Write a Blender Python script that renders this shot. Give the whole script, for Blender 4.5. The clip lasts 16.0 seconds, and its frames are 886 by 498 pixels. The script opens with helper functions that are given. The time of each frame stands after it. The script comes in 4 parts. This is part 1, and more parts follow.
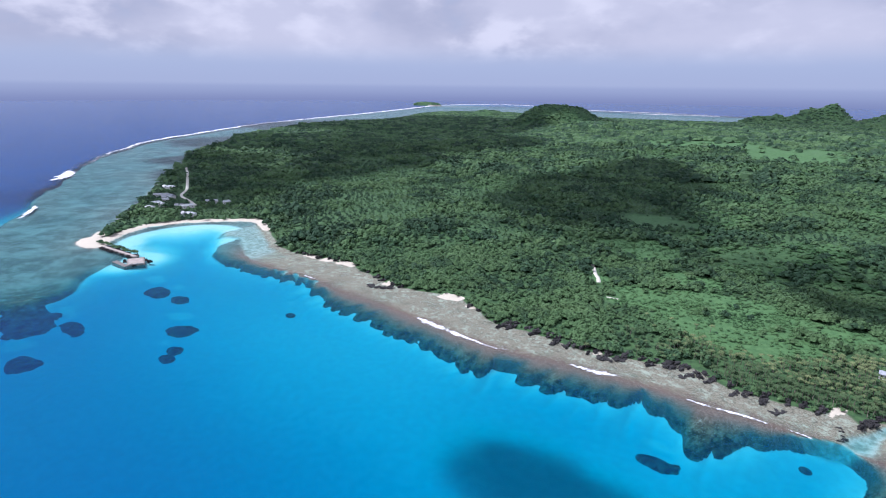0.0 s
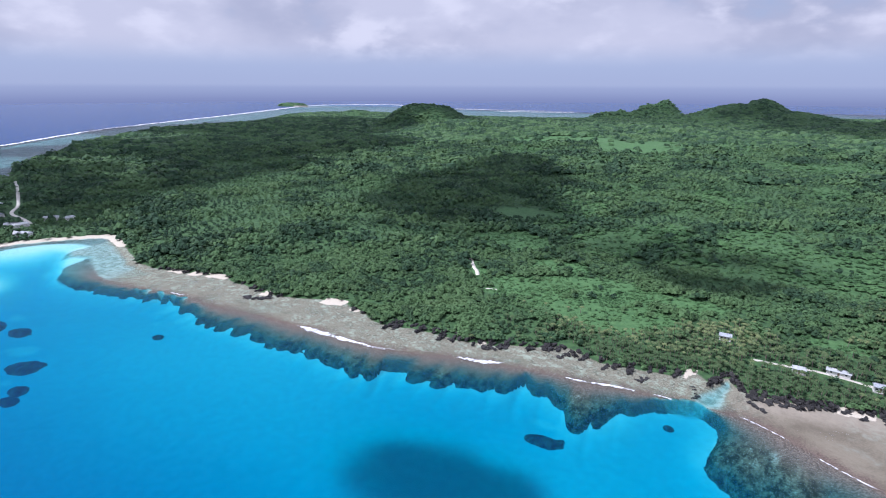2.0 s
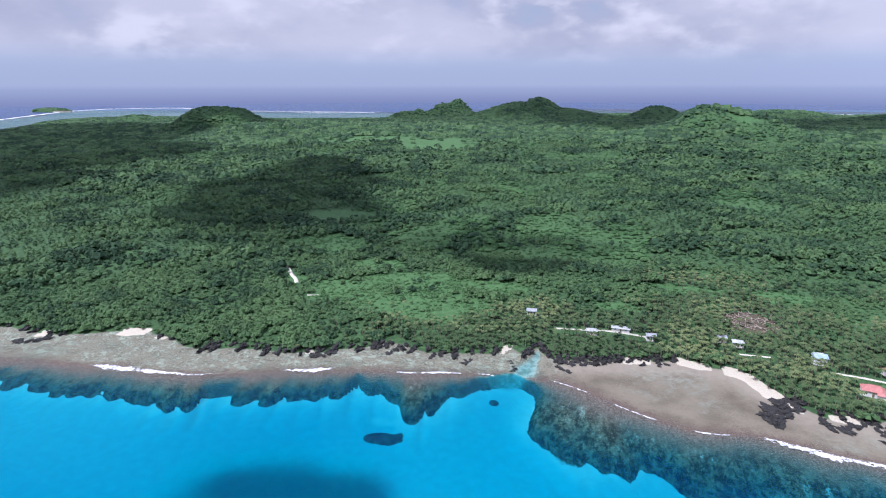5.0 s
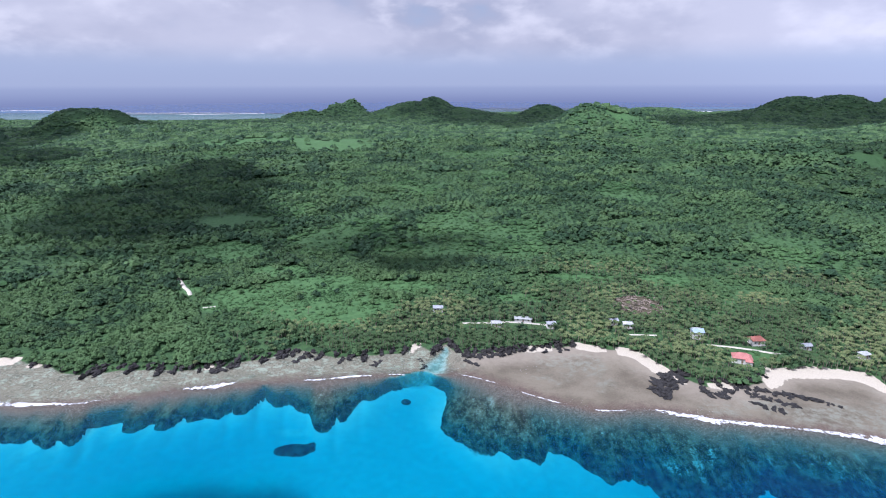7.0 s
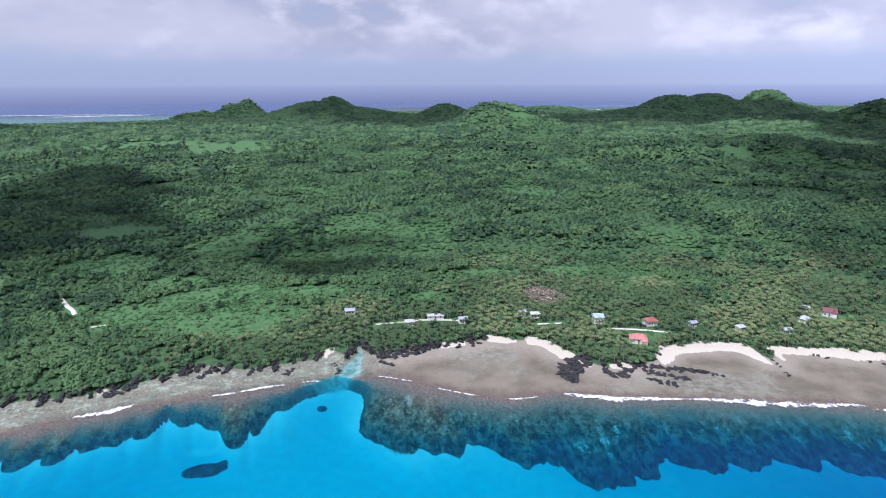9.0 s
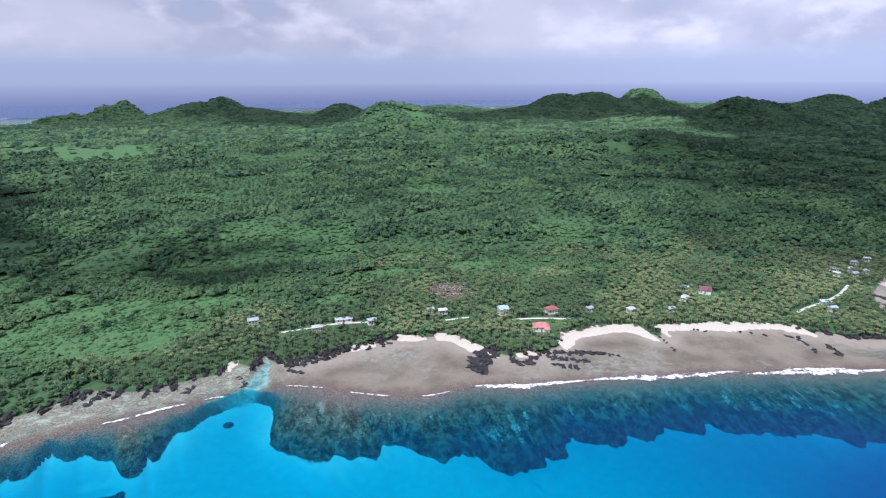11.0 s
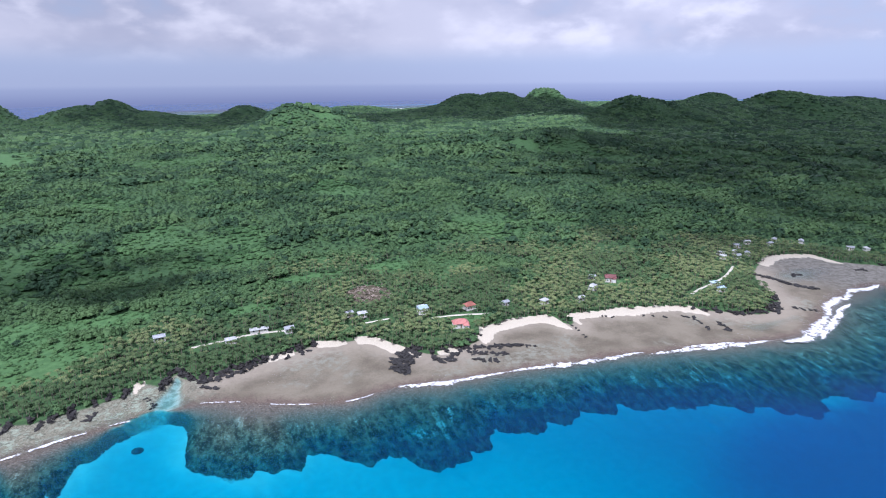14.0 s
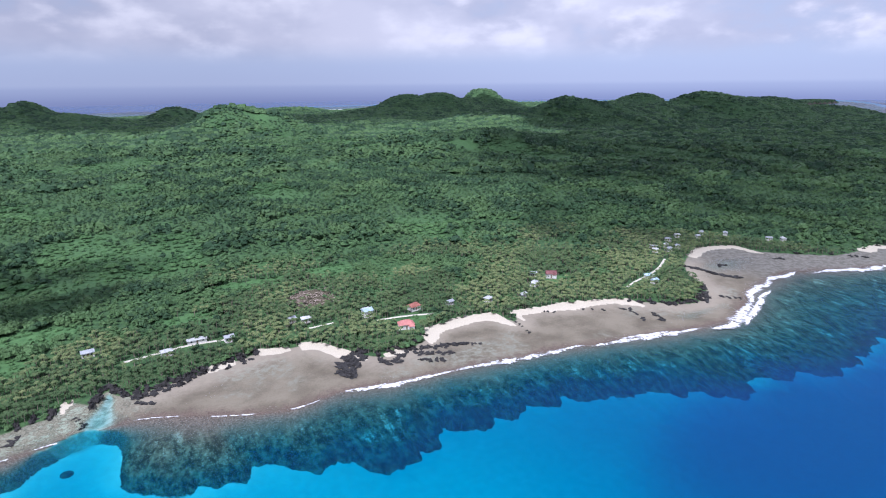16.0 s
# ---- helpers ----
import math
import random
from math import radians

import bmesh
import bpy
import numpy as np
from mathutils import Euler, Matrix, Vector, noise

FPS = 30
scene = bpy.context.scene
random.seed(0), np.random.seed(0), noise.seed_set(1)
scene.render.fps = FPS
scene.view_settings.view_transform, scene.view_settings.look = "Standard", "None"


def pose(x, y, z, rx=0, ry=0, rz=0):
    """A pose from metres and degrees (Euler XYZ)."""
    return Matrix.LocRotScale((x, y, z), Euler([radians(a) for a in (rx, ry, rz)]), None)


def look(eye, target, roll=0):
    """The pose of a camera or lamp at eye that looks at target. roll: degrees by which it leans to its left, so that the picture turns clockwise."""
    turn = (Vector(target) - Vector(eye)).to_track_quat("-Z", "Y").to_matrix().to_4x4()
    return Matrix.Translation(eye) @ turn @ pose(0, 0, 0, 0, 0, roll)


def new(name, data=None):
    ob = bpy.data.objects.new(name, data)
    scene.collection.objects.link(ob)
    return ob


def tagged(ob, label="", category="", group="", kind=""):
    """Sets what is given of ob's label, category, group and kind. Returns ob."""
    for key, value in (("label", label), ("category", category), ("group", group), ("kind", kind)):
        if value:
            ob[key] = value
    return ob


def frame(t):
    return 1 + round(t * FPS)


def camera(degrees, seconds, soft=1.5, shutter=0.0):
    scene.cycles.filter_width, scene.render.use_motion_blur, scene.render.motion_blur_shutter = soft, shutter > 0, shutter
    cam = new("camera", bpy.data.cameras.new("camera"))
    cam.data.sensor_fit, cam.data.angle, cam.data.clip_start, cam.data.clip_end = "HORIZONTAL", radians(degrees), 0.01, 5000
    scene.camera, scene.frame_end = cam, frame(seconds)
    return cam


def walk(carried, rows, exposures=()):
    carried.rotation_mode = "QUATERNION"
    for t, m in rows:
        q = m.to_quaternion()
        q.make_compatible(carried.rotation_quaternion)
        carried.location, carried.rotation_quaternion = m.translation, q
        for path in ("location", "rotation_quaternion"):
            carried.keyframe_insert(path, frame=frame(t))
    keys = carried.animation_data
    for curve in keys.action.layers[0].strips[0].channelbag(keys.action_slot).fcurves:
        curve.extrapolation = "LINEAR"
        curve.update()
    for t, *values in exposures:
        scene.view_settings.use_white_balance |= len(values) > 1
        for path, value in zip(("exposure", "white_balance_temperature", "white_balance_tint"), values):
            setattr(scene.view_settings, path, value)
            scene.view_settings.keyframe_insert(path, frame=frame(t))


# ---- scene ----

# camera: it hovers and pans along the coast; seconds, x, y, z, yaw, pitch, roll
PATH = [
    (0, 4.67, 2.75, 128.89, 47.85, -16.26, 0.58),
    (0.5, 4.3, 2.54, 128.96, 45.51, -16.26, 0.49),
    (1, 3.93, 2.35, 129.03, 42.36, -16.24, 0.4),
    (1.5, 3.58, 2.15, 129.1, 38.94, -16.23, 0.3),
    (2, 3.24, 1.96, 129.17, 34.91, -16.21, 0.22),
    (2.5, 2.91, 1.77, 129.24, 30.72, -16.19, 0.14),
    (3, 2.59, 1.59, 129.31, 27.07, -16.17, 0.07),
    (3.5, 2.28, 1.41, 129.38, 23.64, -16.16, 0.01),
    (4, 1.99, 1.24, 129.45, 20.43, -16.15, -0.04),
    (6.5, 0.66, 0.43, 129.79, 8.03, -16.17, -0.17),
    (7, 0.43, 0.29, 129.86, 4.95, -16.19, -0.17),
    (7.5, 0.21, 0.14, 129.93, 2.39, -16.21, -0.18),
    (8, 0, 0, 130, -0.03, -16.23, -0.19),
    (8.5, -0.2, -0.14, 130.07, -2.38, -16.26, -0.2),
    (9, -0.39, -0.27, 130.14, -4.81, -16.28, -0.21),
    (9.5, -0.57, -0.4, 130.2, -7.6, -16.31, -0.23),
    (12, -1.29, -0.98, 130.54, -18.73, -16.39, -0.4),
    (12.5, -1.4, -1.08, 130.61, -20.34, -16.4, -0.44),
    (13, -1.51, -1.18, 130.67, -21.93, -16.4, -0.49),
    (13.5, -1.6, -1.27, 130.74, -22.94, -16.4, -0.54),
    (14, -1.68, -1.36, 130.81, -23.92, -16.4, -0.58),
    (14.5, -1.75, -1.45, 130.87, -25.07, -16.39, -0.6),
    (15, -1.8, -1.53, 130.94, -26.51, -16.39, -0.61),
    (15.5, -1.85, -1.61, 131.01, -28.22, -16.39, -0.6),
    (16, -1.89, -1.69, 131.07, -29.96, -16.4, -0.55),
]


def aim(x, y, z, yaw, pitch, roll):
    return Matrix.Translation((x, y, z)) @ pose(0, 0, 0, 0, 0, yaw) @ pose(0, 0, 0, 90 + pitch) @ pose(0, 0, 0, 0, 0, roll)


cam = camera(76.68, 16.0, soft=1.1)
walk(cam, [(t, aim(*rest)) for t, *rest in PATH], [(0.0, 0.17, 5560, 22), (16.0, 0.17, 5560, 22)])

# ---- light ----
SUN_AZ, SUN_EL = radians(-125), radians(60)        # azimuth clockwise from +y
TO_SUN = Vector((math.sin(SUN_AZ) * math.cos(SUN_EL), math.cos(SUN_AZ) * math.cos(SUN_EL), math.sin(SUN_EL)))
sun = new("sun", bpy.data.lights.new("sun", "SUN"))
sun.data.energy, sun.data.angle, sun.data.color = 4.2, radians(0.6), (1.0, 0.97, 0.92)
sun.matrix_world = look((0, 0, 900), Vector((0, 0, 900)) - TO_SUN)


# ---- node helpers ----
class Nodes:
    def __init__(self, tree):
        self.tree = tree

    def add(self, kind, **inputs):
        n = self.tree.nodes.new(kind)
        for key, value in inputs.items():
            self.put(n, key, value)
        return n

    def put(self, n, key, value):
        socket = n.inputs[int(key[1:])] if key[0] == "i" and key[1:].isdigit() else n.inputs[key.replace("_", " ")]
        if isinstance(value, bpy.types.NodeSocket):
            self.tree.links.new(value, socket)
        else:
            socket.default_value = value

    def math(self, op, a, b=0.0, clamp=False):
        n = self.add("ShaderNodeMath", i0=a, i1=b)
        n.operation, n.use_clamp = op, clamp
        return n.outputs[0]

    def noise(self, scale, detail=3.0, rough=0.6, vector=None, out=0):
        n = self.add("ShaderNodeTexNoise", Scale=scale, Detail=detail, Roughness=rough)
        if vector is not None:
            self.put(n, "Vector", vector)
        return n.outputs[out]

    def step(self, value, lo, hi, a=0.0, b=1.0):
        n = self.add("ShaderNodeMapRange", i0=value, i1=lo, i2=hi, i3=a, i4=b)
        n.interpolation_type = "SMOOTHSTEP"
        return n.outputs[0]

    def mix(self, fac, a, b, blend="MIX"):
        n = self.tree.nodes.new("ShaderNodeMix")
        n.data_type, n.blend_type = "RGBA", blend
        for i, v in ((0, fac), (6, a), (7, b)):
            if isinstance(v, bpy.types.NodeSocket):
                self.tree.links.new(v, n.inputs[i])
            else:
                n.inputs[i].default_value = v if i == 0 else (*v[:3], 1.0)
        return n.outputs[2]

    def attr(self, name):
        n = self.tree.nodes.new("ShaderNodeAttribute")
        n.attribute_name = name
        return n.outputs["Fac"]

    def place(self):
        return self.tree.nodes.new("ShaderNodeNewGeometry").outputs["Position"]

    def bump(self, height, strength=0.5, distance=0.1):
        return self.add("ShaderNodeBump", Height=height, Strength=strength, Distance=distance).outputs[0]


def material(name):
    m = bpy.data.materials.new(name)
    m.use_nodes = True
    m.node_tree.nodes.clear()
    return m, Nodes(m.node_tree)


def finish(m, n, shader):
    out = n.tree.nodes.new("ShaderNodeOutputMaterial")
    n.tree.links.new(shader, out.inputs["Surface"])
    return m


def plain(name, a, b, scale=1.0, rough=0.8, metal=0.0, bump=0.3, per_object=0.12, fine=6.0):
    """A worn surface of two tones at two scales, varied from object to object."""
    m, n = material(name)
    pos = n.place()
    big, small = n.noise(scale, 4, 0.6, pos), n.noise(scale * fine, 3, 0.6, pos)
    fac = n.step(n.math("ADD", n.math("MULTIPLY", big, 0.65), n.math("MULTIPLY", small, 0.35)), 0.35, 0.65)
    col = n.mix(fac, a, b)
    info = n.tree.nodes.new("ShaderNodeObjectInfo")
    hsv = n.add("ShaderNodeHueSaturation", Color=col, Value=n.math("ADD", 1 - per_object, n.math("MULTIPLY", info.outputs["Random"], 2 * per_object)))
    p = n.add("ShaderNodeBsdfPrincipled", Base_Color=hsv.outputs[0], Roughness=rough, Metallic=metal, Normal=n.bump(small, bump, 0.05))
    return finish(m, n, p.outputs[0])


# ---- sky ----
world = bpy.data.worlds.new("sky")
scene.world = world
world.use_nodes = True
world.node_tree.nodes.clear()
w = Nodes(world.node_tree)
sky = w.tree.nodes.new("ShaderNodeTexSky")
sky.sky_type, sky.sun_disc = "NISHITA", False
sky.sun_elevation, sky.sun_rotation = SUN_EL, SUN_AZ
sky.air_density, sky.dust_density, sky.ozone_density = 1.0, 1.5, 2.0
way = w.add("ShaderNodeTexCoord").outputs["Generated"]
sep = w.add("ShaderNodeSeparateXYZ", Vector=way)
up = sep.outputs["Z"]
tall = w.add("ShaderNodeMapping", Vector=way, Scale=(1.0, 1.0, 2.1)).outputs[0]
sheet = w.noise(3.2, 5, 0.5, tall)
heaps = w.noise(10.0, 6, 0.5, tall)
rims = w.noise(9.0, 6, 0.5, w.add("ShaderNodeVectorMath", i0=tall, i1=(0.03, 0.02, -0.06)).outputs[0])
clear = w.mix(w.step(up, 0.0, 0.4), (4.7, 5.4, 6.55), sky.outputs[0])
grey = w.mix(w.step(sheet, 0.38, 0.62), (4.9, 5.1, 5.85), (6.5, 6.55, 7.05))
body = w.mix(w.math("MULTIPLY", w.step(heaps, 0.42, 0.64), w.step(rims, 0.36, 0.62)), grey, (7.9, 7.85, 8.1))
cover = w.math("MULTIPLY", w.step(w.math("ADD", w.math("MULTIPLY", heaps, 0.5), w.math("MULTIPLY", sheet, 0.5)), 0.30, 0.46), w.step(up, 0.025, 0.075))
cover = w.math("MULTIPLY", cover, w.step(up, 0.3, 0.7, 1.0, 0.8))
above = w.mix(cover, clear, body)
haze = w.mix(w.step(up, -0.002, 0.05), (4.4, 4.95, 6.15), above)
far_sea = w.mix(w.step(up, -0.034, 0.004), (2.3, 2.7, 4.3), (3.9, 4.45, 5.8))
dome = w.mix(w.step(up, -0.004, 0.004), far_sea, haze)
# sky out of view overhead scaled up to lift shade; +x side brighter too
lit = w.add("ShaderNodeVectorMath", i0=dome, i3=w.math("MULTIPLY", w.step(up, 0.18, 0.6, 1.0, 1.55), w.step(sep.outputs["X"], 0.1, 0.8, 1.0, 1.22)))
lit.operation = "SCALE"
bg = w.add("ShaderNodeBackground", Color=lit.outputs[0], Strength=0.083)
w.tree.links.new(bg.outputs[0], w.tree.nodes.new("ShaderNodeOutputWorld").inputs[0])


# ---- plan ----
def hash2(ix, iy, seed):
    h = (ix * 374761393 + iy * 668265263 + seed * 974634533) & 0x7FFFFFFF
    h = ((h ^ (h >> 13)) * 1274126177) & 0x7FFFFFFF
    return ((h ^ (h >> 16)) & 0xFFFF) / 65535.0


def vnoise(x, y, size, seed=0):
    """Smooth noise from 0 to 1 with cells of that size."""
    u, v = np.asarray(x) / size, np.asarray(y) / size
    iu, iv = np.floor(u).astype(np.int64), np.floor(v).astype(np.int64)
    fu, fv = u - iu, v - iv
    fu, fv = fu * fu * (3 - 2 * fu), fv * fv * (3 - 2 * fv)
    a, b = hash2(iu, iv, seed), hash2(iu + 1, iv, seed)
    c, d = hash2(iu, iv + 1, seed), hash2(iu + 1, iv + 1, seed)
    return (a * (1 - fu) + b * fu) * (1 - fv) + (c * (1 - fu) + d * fu) * fv


def fbm(x, y, size, octaves=4, seed=0):
    total, amp, norm = 0.0, 1.0, 0.0
    for k in range(octaves):
        total = total + amp * vnoise(x, y, size / 2**k, seed + 17 * k)
        norm += amp
        amp *= 0.5
    return total / norm


def smooth(a, b, v):
    t = np.clip((np.asarray(v) - a) / (b - a), 0, 1)
    return t * t * (3 - 2 * t)


def spline(points, steps=5, closed=True):
    """Catmull-Rom through the control points of a plan line."""
    p = np.array(points, float)
    n = len(p)
    out = []
    for i in range(n if closed else n - 1):
        get = (lambda k: p[k % n]) if closed else (lambda k: p[min(max(k, 0), n - 1)])
        a, b, c, d = get(i - 1), get(i), get(i + 1), get(i + 2)
        for s in np.linspace(0, 1, steps, endpoint=False):
            out.append(0.5 * (2 * b + (c - a) * s + (2 * a - 5 * b + 4 * c - d) * s**2 + (3 * b - a - 3 * c + d) * s**3))
    if not closed:
        out.append(p[-1])
    return np.array(out)


# control points of the coast, west to east along the near side, then round the far side
COAST_WEST = [(-2150, 1850), (-1840, 1400), (-1740, 1000), (-1480, 660), (-1265, 472), (-1105, 367), (-935, 283), (-804, 220), (-694, 170),
              (-614, 130), (-565, 104), (-524, 92), (-540, 110), (-558, 136), (-556, 160), (-544, 187), (-516, 224), (-486, 222), (-440, 208)]
COAST_MID = [(-400, 200), (-370, 206), (-340, 217), (-311, 216), (-282, 215), (-260, 221), (-236, 230), (-213, 226), (-192, 222), (-176, 226),
             (-150, 229), (-131, 234), (-112, 242), (-96, 251), (-80, 248), (-60, 250), (-44, 255), (-35, 263), (-27, 258), (-21, 268), (-15, 258),
             (-5, 257), (10, 260), (25, 265), (42, 270), (56, 268), (73, 262), (86, 246), (99, 234), (112, 236), (124, 240), (134, 249)]
COAST_EAST = [(152, 252), (172, 249), (181, 236), (190, 243), (217, 238), (250, 229), (268, 213), (293, 200), (318, 211), (334, 236), (368, 262),
              (400, 270), (424, 262), (431, 243), (446, 226), (466, 208), (507, 202), (560, 196), (700, 190), (1000, 240), (1500, 480), (2150, 800),
              (2550, 1080), (2300, 1350), (2700, 1750), (3300, 1800), (3900, 1900)]
COAST_FAR = [(3500, 2700), (2700, 3300), (1700, 3450), (1250, 3120), (1040, 2990), (820, 3040), (300, 3050), (-150, 2850), (-500, 2720), (-640, 2660), (-760, 2420), (-1000, 2270), (-1300, 2180), (-1700, 2180), (-2050, 2160)]
LAND = spline(COAST_WEST + COAST_MID + COAST_EAST + COAST_FAR)

# line of the surf: the outer edge of the flat that falls dry
SURF_LINE = [(-500, 212), (-462, 186), (-420, 172), (-390, 168), (-358, 173), (-323, 181), (-290, 183), (-256, 189), (-225, 192), (-198, 194),
             (-164, 200), (-140, 210), (-110, 219), (-86, 224), (-60, 230), (-42, 233), (-30, 233), (-16, 235), (0, 231), (18, 221), (34, 214), (50, 210),
             (70, 213), (92, 207), (121, 204), (151, 199), (183, 194), (215, 186), (247, 178), (280, 172), (302, 177), (328, 187), (352, 196), (403, 201),
             (466, 176), (560, 160)]
SURF = spline(SURF_LINE + [(800, 165), (1200, 300), (1200, 900), (-500, 600)])

# outer edge of the corals, lagoon and all
REEF_WEST = [(-1000, 2900), (-1450, 2890), (-1902, 2850), (-2350, 3040), (-2680, 3150), (-2940, 2960), (-2920, 2640), (-2788, 2382), (-2318, 1654), (-2034, 1176), (-1838, 847), (-1596, 571), (-1401, 373),
             (-1272, 289), (-1151, 220), (-1011, 160), (-885, 117), (-760, 78), (-664, 45), (-580, 0), (-480, -20), (-400, 5), (-395, 40), (-425, 62), (-452, 84), (-480, 105),
             (-515, 122), (-532, 145), (-520, 185), (-490, 190), (-466, 172), (-420, 152)]
REEF_EAST = [(-369, 154), (-341, 165), (-313, 171), (-275, 163), (-251, 169), (-218, 166), (-202, 172), (-179, 171), (-159, 176), (-147, 185), (-128, 187), (-108, 192),
             (-94, 208), (-75, 197), (-58, 193), (-52, 209), (-38, 219), (-20, 220), (-19, 194), (0, 180), (12, 176), (27, 180), (42, 166), (52, 171), (62, 158), (72, 157),
             (90, 166), (125, 165), (155, 160), (190, 145), (222, 126), (245, 127), (290, 112), (330, 117), (420, 120), (560, 110), (800, 90), (1300, 230)]
REEF = spline(REEF_WEST + REEF_EAST + [(2300, 760), (2700, 1100), (3600, 1500), (4300, 2200), (3300, 3200), (1700, 3600), (0, 3400)], 4)


def signed(x, y, poly):
    """Distance to a closed line, positive inside it."""
    x, y = np.asarray(x, np.float64), np.asarray(y, np.float64)
    best, inside = np.full(x.shape, 1e12), np.zeros(x.shape, bool)
    for (ax, ay), (bx, by) in zip(poly, np.roll(poly, -1, 0)):
        dx, dy = bx - ax, by - ay
        s = np.clip(((x - ax) * dx + (y - ay) * dy) / (dx * dx + dy * dy + 1e-9), 0, 1)
        best = np.minimum(best, (x - ax - s * dx) ** 2 + (y - ay - s * dy) ** 2)
        if ay != by:
            inside ^= ((ay > y) != (by > y)) & (x < (bx - ax) * (y - ay) / (by - ay) + ax)
    return np.sqrt(best) * np.where(inside, 1, -1)


# hills: x, y, height above the plain, radius along x and y, flatness of the top
HILLS = [(-1131, 1527, 71, 105, 130, 3.2), (-1100, 1560, 30, 190, 170, 2.2), (-633, 2563, 78, 50, 90, 2.2), (-688, 2520, 60, 104, 96, 2.2), (-828, 2432, 47, 96, 96, 3.4), (-260, 2487, 84, 90, 160, 2.2),
         (-330, 2460, 66, 150, 170, 2.2), (-250, 2440, 48, 230, 180, 2.6), (223, 2490, 52, 85, 130, 2.6), (252, 1479, 84, 85, 140, 2.2), (310, 1490, 70, 120, 140, 2.6),
         (370, 1500, 40, 120, 150, 2.2), (180, 1440, 46, 80, 140, 2.2), (790, 2891, 26, 150, 140, 3.2), (1160, 2320, 88, 120, 180, 2.4), (1290, 2280, 92, 130, 190, 2.6),
         (1250, 2300, 58, 300, 240, 2.6), (1622, 2401, 106, 92, 130, 3.4), (1600, 2380, 70, 200, 200, 2.2), (1349, 1473, 84, 110, 170, 2.2), (1420, 1430, 66, 170, 190, 2.4), (1200, 1560, 40, 190, 170, 2.4),
         (2260, 1969, 78, 105, 140, 2.8), (2200, 1950, 52, 220, 200, 2.4), (1869, 1336, 96, 95, 180, 2.4), (1950, 1310, 80, 170, 190, 2.6), (2135, 1296, 72, 200, 180, 2.8),
         (1750, 1400, 56, 240, 200, 2.4), (2450, 1250, 44, 260, 160, 2.6), (657, 941, 44, 80, 100, 2.6), (560, 1010, 36, 150, 120, 2.4), (720, 960, 30, 110, 120, 2.4), (-1788, 1886, 24, 55, 80, 2.4),
         (3600, 1880, 24, 300, 140, 1.8), (-420, 1500, 16, 260, 200, 2.0), (300, 1150, 20, 300, 160, 2.0)]
# small islands in the lagoon: x, y, radii, height
ISLETS = [(-2966, 2529, 135, 70, 20), (-2095, 2004, 26, 18, 2), (-2010, 2030, 40, 20, 3)]
# open ground with low growth: x, y, radii
OPEN = [(-98, 306, 46, 29), (-146, 320, 32, 20), (-110, 340, 40, 22), (-195, 326, 12, 9), (-160, 300, 12, 6), (-215, 415, 36, 30), (-150, 372, 26, 16), (115, 370, 20, 12), (20, 330, 16, 9), (-250, 520, 40, 30), (90, 324, 15, 16), (246, 272, 12, 6), (310, 1420, 45, 22), (560, 900, 32, 40), (-520, 1250, 160, 70),
        (-330, 1180, 90, 120), (60, 372, 28, 9), (-60, 345, 26, 14), (130, 262, 11, 5)]
# coral heads on the sandy bottom: x, y, radii
HEADS = [(-374, 95, 13, 8), (-351, 101, 9, 5), (-302, 86, 9, 7), (-273, 70, 6, 4), (-280, 76, 5, 3), (-316, 15, 10, 8), (-371, 25, 22, 14), (-350, 42, 12, 5), (-281, 141, 4, 2.5), (-71, 176, 9.0, 4.2), (-34, 211, 2.6, 2.2)]
# stretches of white sand along the near coast: from x, to x, width
SAND = [(-562, -470, 5), (-378, -366, 3), (-360, -350, 3), (-346, -330, 4), (-286, -279, 4), (-244, -230, 4.5), (-221, -215, 3), (-134, -131, 2), (-38, -34.5, 2.5), (20, 33, 3.5),
        (46, 60, 3), (66, 90, 4.5), (100, 112, 2), (126, 178, 7), (186, 262, 6), (372, 428, 5), (500, 530, 5)]


